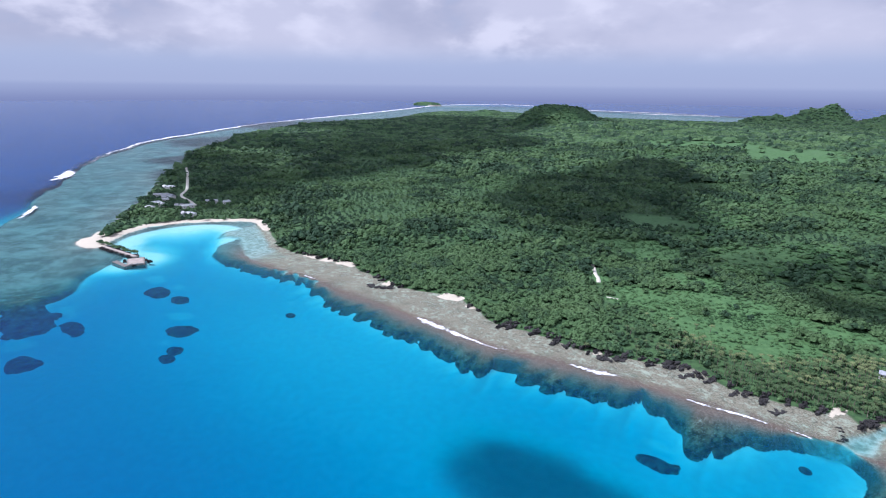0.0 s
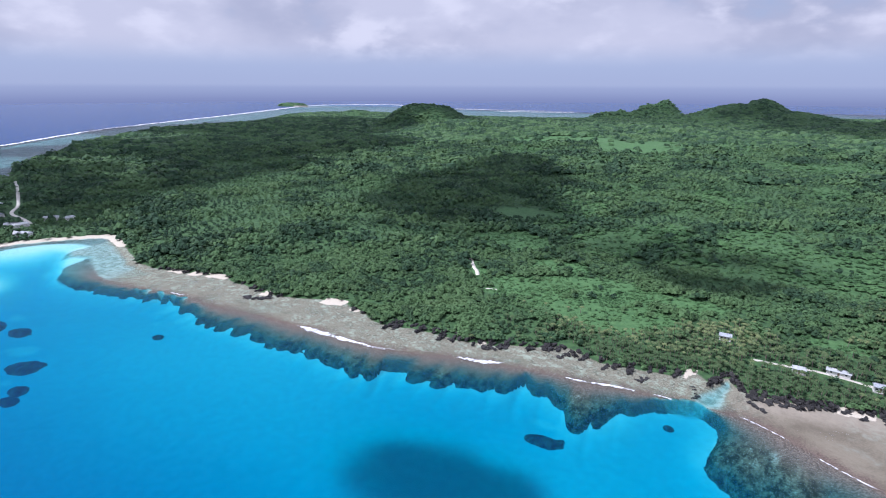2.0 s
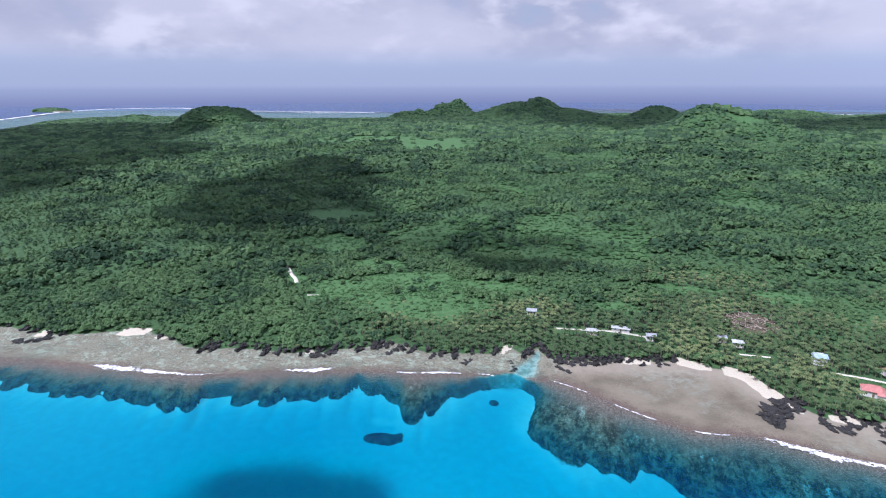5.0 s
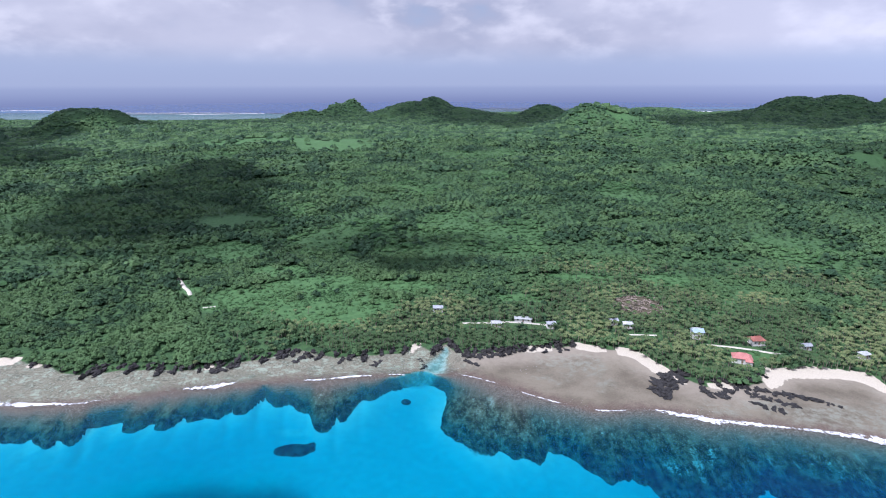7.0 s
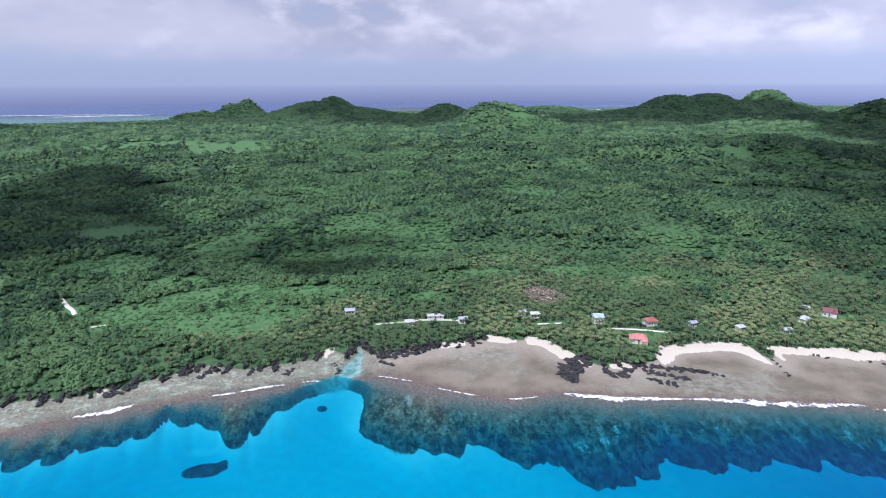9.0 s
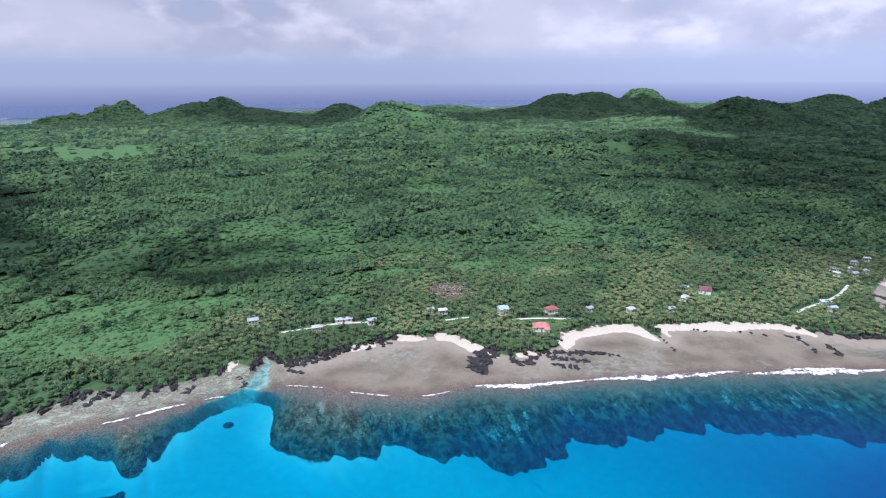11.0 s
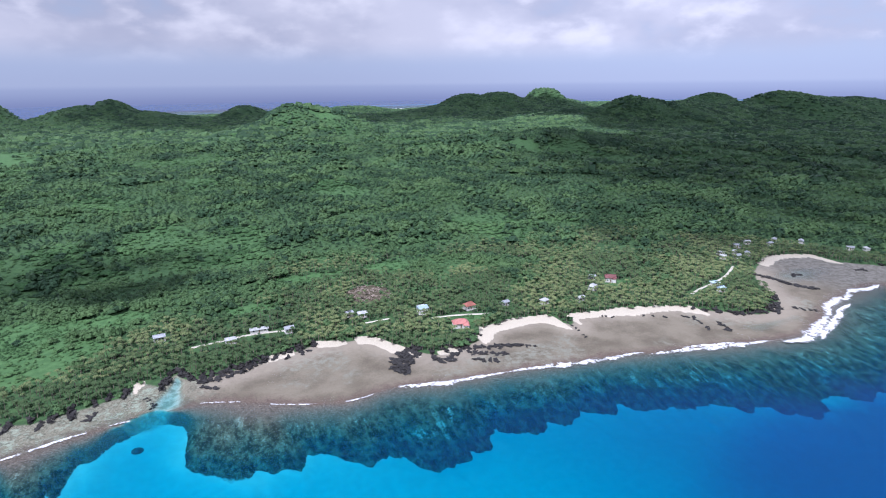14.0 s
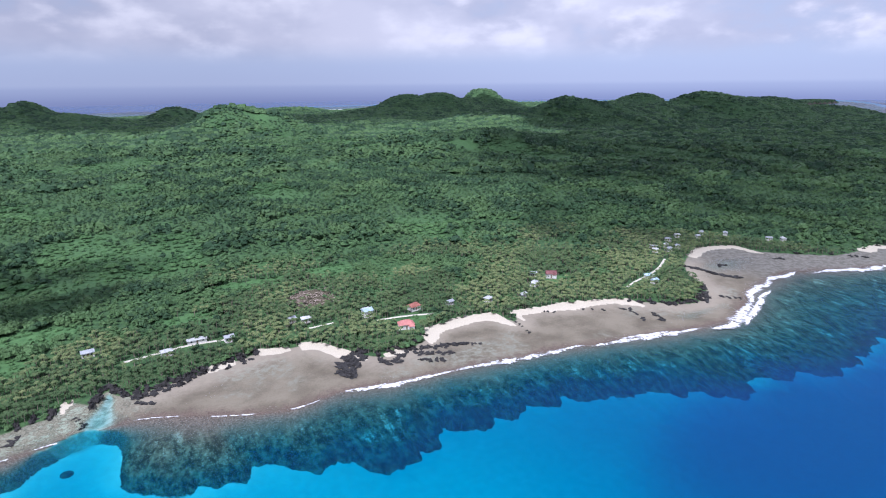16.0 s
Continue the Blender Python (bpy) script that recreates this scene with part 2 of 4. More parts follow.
def fields(x, y):
    """Signed distances and the height of the ground, in metres."""
    x, y = np.asarray(x, float), np.asarray(y, float)
    jag = (fbm(x, y, 14, 3, 5) - 0.5) * 7 * smooth(-700, -300, x) * smooth(800, 500, x)
    d = signed(x, y, LAND) + jag
    ds = signed(x, y, SURF) + (fbm(x, y, 18, 3, 11) - 0.5) * 5
    bent = x + 16 * (fbm(x, y, 34, 2, 29) - 0.5) + 0.25 * y
    period = 11.5 + 7 * smooth(-30, 0, x)
    lobe = np.sqrt(np.clip(1 - (2 * ((bent / period) % 1.0) - 1) ** 2, 0, 1))
    lobe = lobe * (1 - np.exp(-(((x + 32) / 20) ** 2))) * (1 - 0.35 * smooth(-20, 20, x))
    finger = (fbm(x, y * 0.5, 7, 4, 21) - 0.5) * (6 + 7 * smooth(-30, 10, x)) + 7.5 * lobe * (0.45 + 1.1 * hash2(np.floor(bent / period).astype(np.int64), 3, 5)) - 6.5
    deep = 1 + 0.036 * smooth(-470, -380, x)        # the edge lies some metres down, outward of its line at the surface
    dr = signed(x / deep, y / deep, REEF) + finger * smooth(-420, -380, x) + (fbm(x, y, 40, 3, 31) - 0.5) * 20 * smooth(-400, -440, x)
    knoll = np.full(x.shape, -9.0)
    for cx, cy, rx, ry in HEADS:
        q = ((x - 1.05 * cx) / rx) ** 2 + ((y - 1.05 * cy) / ry) ** 2
        knoll = np.maximum(knoll, (1 - q * (0.05 + 1.9 * fbm(x, y, 8, 4, 23))) * ry * 0.9 - 1.6)
    near = smooth(0, 40, d)
    rolling = fbm(x, y, 420, 4, 41)
    low_far = 1 - 0.75 * smooth(1100, 2000, np.hypot(x, y))
    z_land = 1.0 * smooth(-1, 3, d) + 1.6 * smooth(2, 30, d) + smooth(40, 800, d) * (1.5 + 9 * rolling * low_far) + near * 2.0 * (fbm(x, y, 60, 3, 43) - 0.5) + smooth(50, 220, d) * low_far * (13 * (fbm(x, y, 150, 3, 44) - 0.5) + 6 * (fbm(x, y, 48, 3, 45) - 0.5))
    z_land = np.maximum(z_land, 1.0 * smooth(-1, 3, d) + 1.0 * smooth(3, 30, d))
    rise = np.zeros(x.shape)
    for hx, hy, top, rx, ry, p in HILLS:
        q = ((x - hx) / rx) ** 2 + ((y - hy) / ry) ** 2
        q = q * (0.8 + 0.4 * fbm(x, y, 0.7 * rx, 3, int(hx) % 97))
        rise = np.maximum(rise, np.maximum(top - z_land, 0) * np.exp(-(q ** (p / 2)) * 0.8))
    z_land = z_land + rise + smooth(20, 40, rise) * 9 * (fbm(x, y, 50, 3, 47) - 0.5)
    for ix, iy, rx, ry, top in ISLETS:
        q = ((x - ix) / rx) ** 2 + ((y - iy) / ry) ** 2
        d = np.maximum(d, (1 - q) * ry * 0.6)
        z_land = np.where(q < 1, 1 + top * np.clip(1 - q, 0, 1) ** 0.5, z_land)
    flat = 0.14 + 0.5 * smooth(-14, 0, d) + 0.5 * (fbm(x, y * 0.6, 8, 4, 51) - 0.5) - 0.12 * smooth(10, -40, x) - 0.12 * smooth(12, 0, ds)
    mid_x = -20.5 - 5 * smooth(262, 238, y)
    inlet = np.exp(-(((x - mid_x) / (2.2 + 2.6 * smooth(262, 240, y))) ** 2)) * smooth(234, 240, y) * smooth(270, 262, y) * (0.55 + 0.9 * fbm(x, y, 6, 3, 27))
    pools = np.exp(-(((x - 288) / 22) ** 2 + ((y - 189) / 4) ** 2)) + np.exp(-(((x - 376) / 26) ** 2 + ((y - 238) / 10) ** 2))
    flat = flat - 1.9 * np.clip(inlet, 0, 1) - 0.45 * pools - 0.85 * smooth(-365, -430, x) * smooth(-2, -9, d)
    groove = fbm(x, y * 0.3, 5, 3, 61)
    foot = -3.9 - 4.3 * smooth(0, 90, x)
    share = np.clip(-ds, 0, None) / (np.clip(-ds, 0, None) + np.clip(dr, 0, None) + 0.5)
    slope = -0.15 + (foot + 0.2) * share ** (1.9 - 0.75 * smooth(-20, 40, x)) - 1.6 * (groove - 0.4) * smooth(-4, -18, ds)
    lagoon = -1.5 - 1.0 * (fbm(x, y, 70, 4, 71) - 0.5) - 0.7 * smooth(-8, -60, d)
    west = smooth(-400, -470, x)
    inner = np.where(ds > 0, flat, slope * (1 - west) + lagoon * west)
    inner = np.where((ds > 0) & (d < 0), flat, inner)
    floor = -8.2 - 5.8 * smooth(20, 230, x) - 3.5 * smooth(150, 10, y) * smooth(40, -160, x) - 2.5 * (fbm(x, y, 120, 3, 81) - 0.5) - 24 * smooth(-650, -1100, x)
    floor = floor - 20 * smooth(400, 900, x) - 25 * smooth(1200, 2600, np.hypot(x, y)) - 18 * smooth(20, -400, y)
    floor = floor - 3.5 * smooth(1.5, 0.3, ((x - 235) / 95) ** 2 + ((y - 92) / 40) ** 2)
    bay = smooth(90, 10, np.hypot(x + 540, y - 165))
    floor = floor * (1 - bay) + bay * -1.5
    quay = smooth(48, 22, np.hypot(x + 458, y - 97))
    floor = floor * (1 - quay) + quay * -2.2
    rim = foot - 1.7 + (floor - foot + 1.7) * smooth(-0.5, -20, dr)
    sea = np.where(dr > 0, inner, inner + (floor - inner) * smooth(0, -14, dr)) * west + np.where(dr > 0.5, inner, inner + (rim - inner) * smooth(0.5, -0.8, dr)) * (1 - west)
    sea = sea + 0.45 * np.clip(knoll + 1.0, 0, 4)
    dr = np.maximum(dr, knoll)
    z = np.where(d > 0, z_land, np.minimum(sea, 0.9 + d * 0.01))
    edge = smooth(-3, 0.5, d)
    z = np.where(d <= 0, z * (1 - edge) + edge * np.maximum(z, 0.45), z)
    beach = sand_mask(x, y, d)
    z = np.where((beach > 0.02) & (z < 1.0), np.maximum(z, np.minimum(z, 0.0) * (1 - smooth(0.05, 0.4, beach)) + 0.7 * smooth(0.2, 0.9, beach)), z)
    dr = np.where(x < -600, dr * 0.4, dr)
    cove = ((x + 500) / 48) ** 2 + ((y - 152) / 56) ** 2
    dr = np.where((cove < 1) & (x < -440), np.minimum(dr, -8 * (1 - cove) - 2), dr)
    return d, ds, dr, z


def sand_mask(x, y, d):
    m = np.zeros(np.shape(x))
    for x0, x1, wide in SAND:
        m = np.maximum(m, smooth(x0 - 2, x0 + 1, x) * smooth(x1 + 2, x1 - 1, x) * smooth(-wide - 1.5, -wide + 1, d + 3 * (fbm(x, y, 7, 3, 95) - 0.5)) * smooth(4, 2.5, d))
    m = np.maximum(m, smooth(1.5, 0.6, ((x + 526) / 20) ** 2 + ((y - 88) / 11) ** 2))
    return m * (y < 330)


def open_mask(x, y):
    m = np.zeros(np.shape(x))
    for ox, oy, rx, ry in OPEN:
        q = ((x - ox) / rx) ** 2 + ((y - oy) / ry) ** 2
        m = np.maximum(m, smooth(1.35, 0.6, q + 0.9 * (fbm(x, y, 0.6 * ry, 3, 91) - 0.5)))
    return m


def glade(x, y):
    """Thin places in the forest, grown over by creepers."""
    r = np.hypot(x, y)
    thick_west = 1 - 0.85 * smooth(-170, -260, x) * smooth(1100, 850, r)
    thick_east = 1 - 0.8 * smooth(230, 330, x) * smooth(1000, 800, r)
    return smooth(0.525, 0.62, fbm(x, y * 0.7, 80, 4, 13)) * smooth(285, 340, r) * (1 - 0.5 * smooth(1100, 1500, r)) * thick_west * thick_east


# ---- mesh helpers ----
def mesh_from(name, verts, quads=None, tris=None, mats=(), smooth_shade=False, attrs=None):
    """A mesh from arrays of corners and faces."""
    me = bpy.data.meshes.new(name)
    verts = np.asarray(verts, np.float32)
    parts = [(np.asarray(f, np.int32), k) for f, k in ((quads, 4), (tris, 3)) if f is not None and len(f)]
    loops = np.concatenate([f.ravel() for f, _ in parts])
    sizes = np.concatenate([np.full(len(f), k, np.int32) for f, k in parts])
    me.vertices.add(len(verts))
    me.vertices.foreach_set("co", verts.ravel())
    me.loops.add(len(loops))
    me.loops.foreach_set("vertex_index", loops)
    me.polygons.add(len(sizes))
    me.polygons.foreach_set("loop_start", np.concatenate([[0], np.cumsum(sizes)[:-1]]).astype(np.int32))
    me.polygons.foreach_set("use_smooth", np.full(len(sizes), smooth_shade, bool))
    for key, values in (attrs or {}).items():
        a = me.attributes.new(key, "FLOAT", "POINT")
        a.data.foreach_set("value", np.asarray(values, np.float32).ravel())
    for mat in mats:
        me.materials.append(mat)
    me.update(calc_edges=True)
    me.validate()
    return me


def scattered(name, templates, pos, turn, scale, mat, pick=None, seed=0, bright=0.0):
    """One mesh of many low-poly copies of the templates: (corners, triangles)."""
    rng = np.random.RandomState(seed)
    pick = rng.randint(0, len(templates), len(pos)) if pick is None else pick
    vs, fs, tones, base = [], [], [], 0
    tone = np.clip(0.55 * rng.random_sample(len(pos)) + 1.15 * (vnoise(pos[:, 0], pos[:, 1], 26, 33) - 0.5) + 0.24 + bright, 0, 1)
    for k, (tv, tf) in enumerate(templates):
        rows = np.nonzero(pick == k)[0]
        if not len(rows):
            continue
        c, s = np.cos(turn[rows])[:, None], np.sin(turn[rows])[:, None]
        v = tv[None] * scale[rows][:, None, :]
        x, y = v[..., 0] * c - v[..., 1] * s, v[..., 0] * s + v[..., 1] * c
        v = np.stack([x, y, v[..., 2]], -1) + pos[rows][:, None, :]
        f = tf[None] + (np.arange(len(rows)) * len(tv))[:, None, None] + base
        vs.append(v.reshape(-1, 3)), fs.append(f.reshape(-1, 3)), tones.append(np.repeat(tone[rows], len(tv)))
        base += len(rows) * len(tv)
    return mesh_from(name, np.concatenate(vs), tris=np.concatenate(fs), mats=[mat], attrs={"tone": np.concatenate(tones)})


def bm_arrays(bm):
    bmesh.ops.triangulate(bm, faces=bm.faces[:])
    bm.verts.ensure_lookup_table()
    v = np.array([p.co[:] for p in bm.verts])
    f = np.array([[q.index for q in face.verts] for face in bm.faces])
    bm.free()
    return v, f


def part(name, bm, mat, parent=None, label=""):
    me = bpy.data.meshes.new(name)
    bm.normal_update()
    bm.to_mesh(me)
    bm.free()
    me.materials.append(mat)
    ob = new(name, me)
    if parent is not None:
        ob.parent = parent
    return tagged(ob, label=label)


def add_box(bm, x, y, z, sx, sy, sz, turn=0.0, bevel=0.0):
    m = Matrix.Translation((x, y, z)) @ Matrix.Rotation(turn, 4, "Z") @ Matrix.Diagonal((sx, sy, sz, 1))
    made = bmesh.ops.create_cube(bm, size=1, matrix=m)["verts"]
    if bevel:
        edges = list({e for v in made for e in v.link_edges})
        bmesh.ops.bevel(bm, geom=edges, offset=bevel, segments=1, affect="EDGES")
    return bm


def ground_z(x, y):
    return float(fields(np.array([x]), np.array([y]))[3][0])


# ---- materials of ground and water ----
def ground_material():
    m, n = material("coast_ground")
    pos = n.place()
    d, ds, dr, sand, opened = (n.attr(k) for k in ("inland", "in_surf", "in_reef", "sand", "opened"))
    fine, mid, big = n.noise(1.6, 5, 0.65, pos), n.noise(0.28, 5, 0.6, pos), n.noise(0.05, 4, 0.55, pos)
    # low growth under and between the trees
    green = n.mix(n.step(mid, 0.35, 0.65), (0.034, 0.076, 0.030), (0.060, 0.124, 0.044))
    meadow = n.mix(n.step(mid, 0.3, 0.7), (0.052, 0.122, 0.042), (0.080, 0.168, 0.058))
    land = n.mix(opened, green, meadow)
    land = n.mix(n.step(n.math("ADD", n.attr("soil"), n.math("MULTIPLY", n.math("SUBTRACT", mid, 0.5), 1.2)), 0.35, 0.7), land, n.mix(n.step(fine, 0.35, 0.65), (0.062, 0.058, 0.036), (0.12, 0.10, 0.066)))
    # dry flat: grey rubble with pale pools in the west, brown sandy flat in the east, algae at its lip
    sep_x = n.add("ShaderNodeSeparateXYZ", Vector=pos).outputs["X"]
    mottle, wide = n.noise(0.26, 8, 0.68, pos), n.noise(0.022, 5, 0.6, pos)
    rubble = n.mix(n.step(fine, 0.36, 0.64), (0.112, 0.110, 0.080), (0.255, 0.250, 0.185))
    rubble = n.mix(n.math("MULTIPLY", n.step(mottle, 0.48, 0.60), n.step(big, 0.32, 0.52)), rubble, (0.285, 0.335, 0.255))
    tan = n.mix(n.step(n.math("ADD", n.math("MULTIPLY", big, 0.7), n.math("MULTIPLY", fine, 0.3)), 0.38, 0.62), (0.128, 0.110, 0.079), (0.212, 0.187, 0.138))
    tan = n.mix(n.math("MULTIPLY", n.step(wide, 0.50, 0.60), n.step(mottle, 0.40, 0.62)), tan, (0.225, 0.228, 0.178))
    tan = n.mix(n.step(n.math("ADD", d, n.math("MULTIPLY", mid, 12.0)), -14.0, 2.0, 0.0, 0.7), tan, (0.31, 0.272, 0.212))
    rubble = n.mix(n.step(n.math("ADD", sep_x, n.math("MULTIPLY", big, 30.0)), -12.0, 16.0), rubble, tan)
    blotch = n.math("ADD", n.math("MULTIPLY", n.noise(0.7, 6, 0.7, pos), 0.6), n.math("MULTIPLY", n.noise(0.13, 4, 0.6, pos), 0.4))
    rubble = n.mix(n.math("MULTIPLY", n.step(blotch, 0.50, 0.60, 0.0, 0.75), n.step(sep_x, 10.0, -25.0, 0.15, 1.0)), rubble, (0.072, 0.068, 0.050))
    grey_flat = n.mix(n.step(mottle, 0.40, 0.60), (0.135, 0.128, 0.106), (0.215, 0.206, 0.174))
    rubble = n.mix(n.step(n.math("ADD", sep_x, n.math("MULTIPLY", big, 60.0)), 370.0, 430.0), rubble, grey_flat)
    algae = n.mix(n.step(fine, 0.35, 0.65), (0.080, 0.058, 0.047), (0.170, 0.130, 0.103))
    flat = n.mix(n.step(n.math("ADD", ds, n.math("MULTIPLY", mid, 14.0)), 6.0, 16.0), algae, rubble)
    flat = n.mix(n.step(n.add("ShaderNodeSeparateXYZ", Vector=pos).outputs["Z"], -0.2, -0.7), flat, n.mix(n.step(mottle, 0.4, 0.6), (0.20, 0.22, 0.18), (0.36, 0.38, 0.33)))
    # corals beyond the surf, cut by sandy grooves, sand below
    combed = n.add("ShaderNodeMapping", Vector=pos, Rotation=(0, 0, 0.22), Scale=(1.0, 0.38, 1.0)).outputs[0]
    ribs, knobs, crumbs = n.noise(0.30, 5, 0.65, combed), n.noise(0.35, 6, 0.7, pos), n.noise(1.3, 4, 0.7, pos)
    tone = n.math("ADD", n.math("MULTIPLY", ribs, 0.35), n.math("ADD", n.math("MULTIPLY", knobs, 0.35), n.math("MULTIPLY", crumbs, 0.30)))
    cells = n.add("ShaderNodeTexVoronoi", Vector=combed, Scale=0.9).outputs["Distance"]
    tone = n.math("SUBTRACT", n.math("ADD", tone, 0.04), n.math("MULTIPLY", cells, 0.09))
    coral = n.mix(n.step(tone, 0.42, 0.60), (0.028, 0.026, 0.020), (0.185, 0.158, 0.112))
    pocket = n.math("MULTIPLY", n.step(n.math("ADD", n.math("MULTIPLY", ribs, 0.6), n.math("MULTIPLY", crumbs, 0.4)), 0.54, 0.62), n.step(big, 0.48, 0.58))
    coral = n.mix(n.math("MULTIPLY", pocket, n.step(dr, 4.0, 10.0)), coral, (0.36, 0.38, 0.33))
    shoal = n.mix(n.step(fine, 0.4, 0.6), (0.075, 0.060, 0.050), (0.19, 0.15, 0.125))
    coral = n.mix(n.step(n.math("ADD", ds, n.math("MULTIPLY", knobs, 14.0)), -11.0, 4.0), coral, shoal)
    bottom = n.mix(n.step(mid, 0.3, 0.7), (0.60, 0.58, 0.52), (0.66, 0.64, 0.58))
    sea = n.mix(n.step(n.math("ADD", dr, n.math("MULTIPLY", n.math("SUBTRACT", knobs, 0.5), 2.4)), -2.3, -1.5), bottom, coral)
    patches = n.math("ADD", n.math("MULTIPLY", big, 0.45), n.math("ADD", n.math("MULTIPLY", mid, 0.35), n.math("MULTIPLY", wide, 0.2)))
    lagoon = n.mix(n.step(patches, 0.40, 0.58), (0.25, 0.225, 0.19), (0.115, 0.10, 0.085))
    sea = n.mix(n.math("MULTIPLY", n.step(dr, -4.0, -2.0), n.step(sep_x, -400.0, -450.0)), sea, lagoon)
    wet = n.mix(n.step(ds, -2.0, 2.0), sea, flat)
    col = n.mix(n.step(n.math("ADD", d, n.math("MULTIPLY", mid, 2.0)), 0.2, 1.8), wet, land)
    white = n.mix(n.step(fine, 0.3, 0.7), (0.46, 0.41, 0.32), (0.58, 0.53, 0.42))
    col = n.mix(n.step(n.math("ADD", sand, n.math("MULTIPLY", n.math("SUBTRACT", mid, 0.5), 0.7)), 0.35, 0.6), col, white)
    p = n.add("ShaderNodeBsdfPrincipled", Base_Color=col, Roughness=0.9, Normal=n.bump(n.math("ADD", fine, mid), 0.6, 0.25))
    p.inputs["Specular IOR Level"].default_value = 0.25
    return finish(m, n, p.outputs[0])


def water_material():
    m, n = material("sea_water")
    pos = n.place()
    depth = n.attr("depth")
    clear = n.add("ShaderNodeCombineColor", i0=n.math("EXPONENT", n.math("MULTIPLY", depth, -0.28)), i1=n.math("EXPONENT", n.math("MULTIPLY", depth, -0.040)),
                  i2=n.math("EXPONENT", n.math("MULTIPLY", depth, -0.009))).outputs[0]
    through_it = n.add("ShaderNodeBsdfTransparent", Color=clear)
    blue = n.mix(n.noise(0.012, 3, 0.5, pos), (0.007, 0.042, 0.140), (0.009, 0.055, 0.180))
    body = n.add("ShaderNodeBsdfDiffuse", Color=blue)
    murk = n.math("SUBTRACT", 1.0, n.math("EXPONENT", n.math("MULTIPLY", n.math("MULTIPLY", depth, n.math("ADD", depth, 6.0)), -0.0027)))
    inside = n.add("ShaderNodeMixShader", i0=murk, i1=through_it.outputs[0], i2=body.outputs[0])
    stretch = n.add("ShaderNodeMapping", Vector=pos, Scale=(0.6, 1.0, 1.0)).outputs[0]
    waves = n.math("ADD", n.noise(0.55, 4, 0.6, stretch), n.math("MULTIPLY", n.noise(0.06, 3, 0.5, stretch), 2.0))
    nrm = n.bump(waves, 0.35, 0.5)
    gloss = n.add("ShaderNodeBsdfGlossy", Color=(0.8, 0.8, 0.8, 1), Roughness=0.22, Normal=nrm)
    fres = n.add("ShaderNodeFresnel", IOR=1.25, Normal=nrm)
    top = n.add("ShaderNodeMixShader", i0=n.math("MULTIPLY", n.math("POWER", fres.outputs[0], 1.25), 0.52), i1=inside.outputs[0], i2=gloss.outputs[0])
    return finish(m, n, top.outputs[0])


GROUND, WATER = ground_material(), water_material()


def leaf_material(name, dark, light, tip):
    m, n = material(name)
    pos = n.place()
    geo = n.tree.nodes.new("ShaderNodeNewGeometry")
    rnd = geo.outputs["Random Per Island"]
    tree_tone, stand = n.attr("tone"), n.noise(0.013, 4, 0.6, pos)
    col = n.mix(n.step(n.math("ADD", n.math("MULTIPLY", tree_tone, 0.75), n.math("MULTIPLY", rnd, 0.25)), 0.30, 0.80), dark, light)
    col = n.mix(n.math("MULTIPLY", n.step(stand, 0.48, 0.66), 0.36), col, tip)
    col = n.mix(n.math("MULTIPLY", n.step(n.noise(0.055, 3, 0.5, pos), 0.57, 0.70), 0.35), col, n.mix(0.5, light, (0.10, 0.14, 0.055)))
    grain = n.math("ADD", n.math("MULTIPLY", n.noise(2.4, 4, 0.7, pos), 0.5), n.math("MULTIPLY", n.noise(0.6, 4, 0.65, pos), 0.5))
    hsv = n.add("ShaderNodeHueSaturation", Color=col, Value=n.step(grain, 0.32, 0.68, 0.66, 1.34))
    p = n.add("ShaderNodeBsdfPrincipled", Base_Color=hsv.outputs[0], Roughness=0.65, Normal=n.bump(grain, 0.6, 0.9))
    p.inputs["Specular IOR Level"].default_value = 0.1
    return finish(m, n, p.outputs[0])


CANOPY = leaf_material("canopy_leaves", (0.031, 0.066, 0.034), (0.084, 0.152, 0.060), (0.074, 0.152, 0.064))
PALM = leaf_material("palm_fronds", (0.058, 0.096, 0.040), (0.155, 0.190, 0.080), (0.115, 0.160, 0.066))
BARK = plain("bark", (0.16, 0.13, 0.10), (0.27, 0.23, 0.18), 0.8)
LAVA = plain("lava_rock", (0.012, 0.011, 0.011), (0.036, 0.034, 0.032), 0.7, 0.85, bump=0.8)


def foam_material():
    """White water that thins to lace at its edges."""
    m, n = material("foam")
    pos = n.place()
    lace = n.math("ADD", n.math("MULTIPLY", n.noise(0.55, 5, 0.65, pos), 0.6), n.math("MULTIPLY", n.noise(0.12, 3, 0.5, pos), 0.4))
    thick = n.step(n.math("ADD", lace, n.math("MULTIPLY", n.attr("thick"), 0.20)), 0.59, 0.76)
    white = n.mix(n.noise(0.8, 4, 0.6, pos), (0.66, 0.68, 0.70), (0.86, 0.87, 0.88))
    p = n.add("ShaderNodeBsdfPrincipled", Base_Color=white, Roughness=0.7, Normal=n.bump(n.noise(1.2, 4, 0.6, pos), 0.6, 0.2))
    both = n.add("ShaderNodeMixShader", i0=thick, i1=n.add("ShaderNodeBsdfTransparent").outputs[0], i2=p.outputs[0])
    return finish(m, n, both.outputs[0])


FOAM = foam_material()


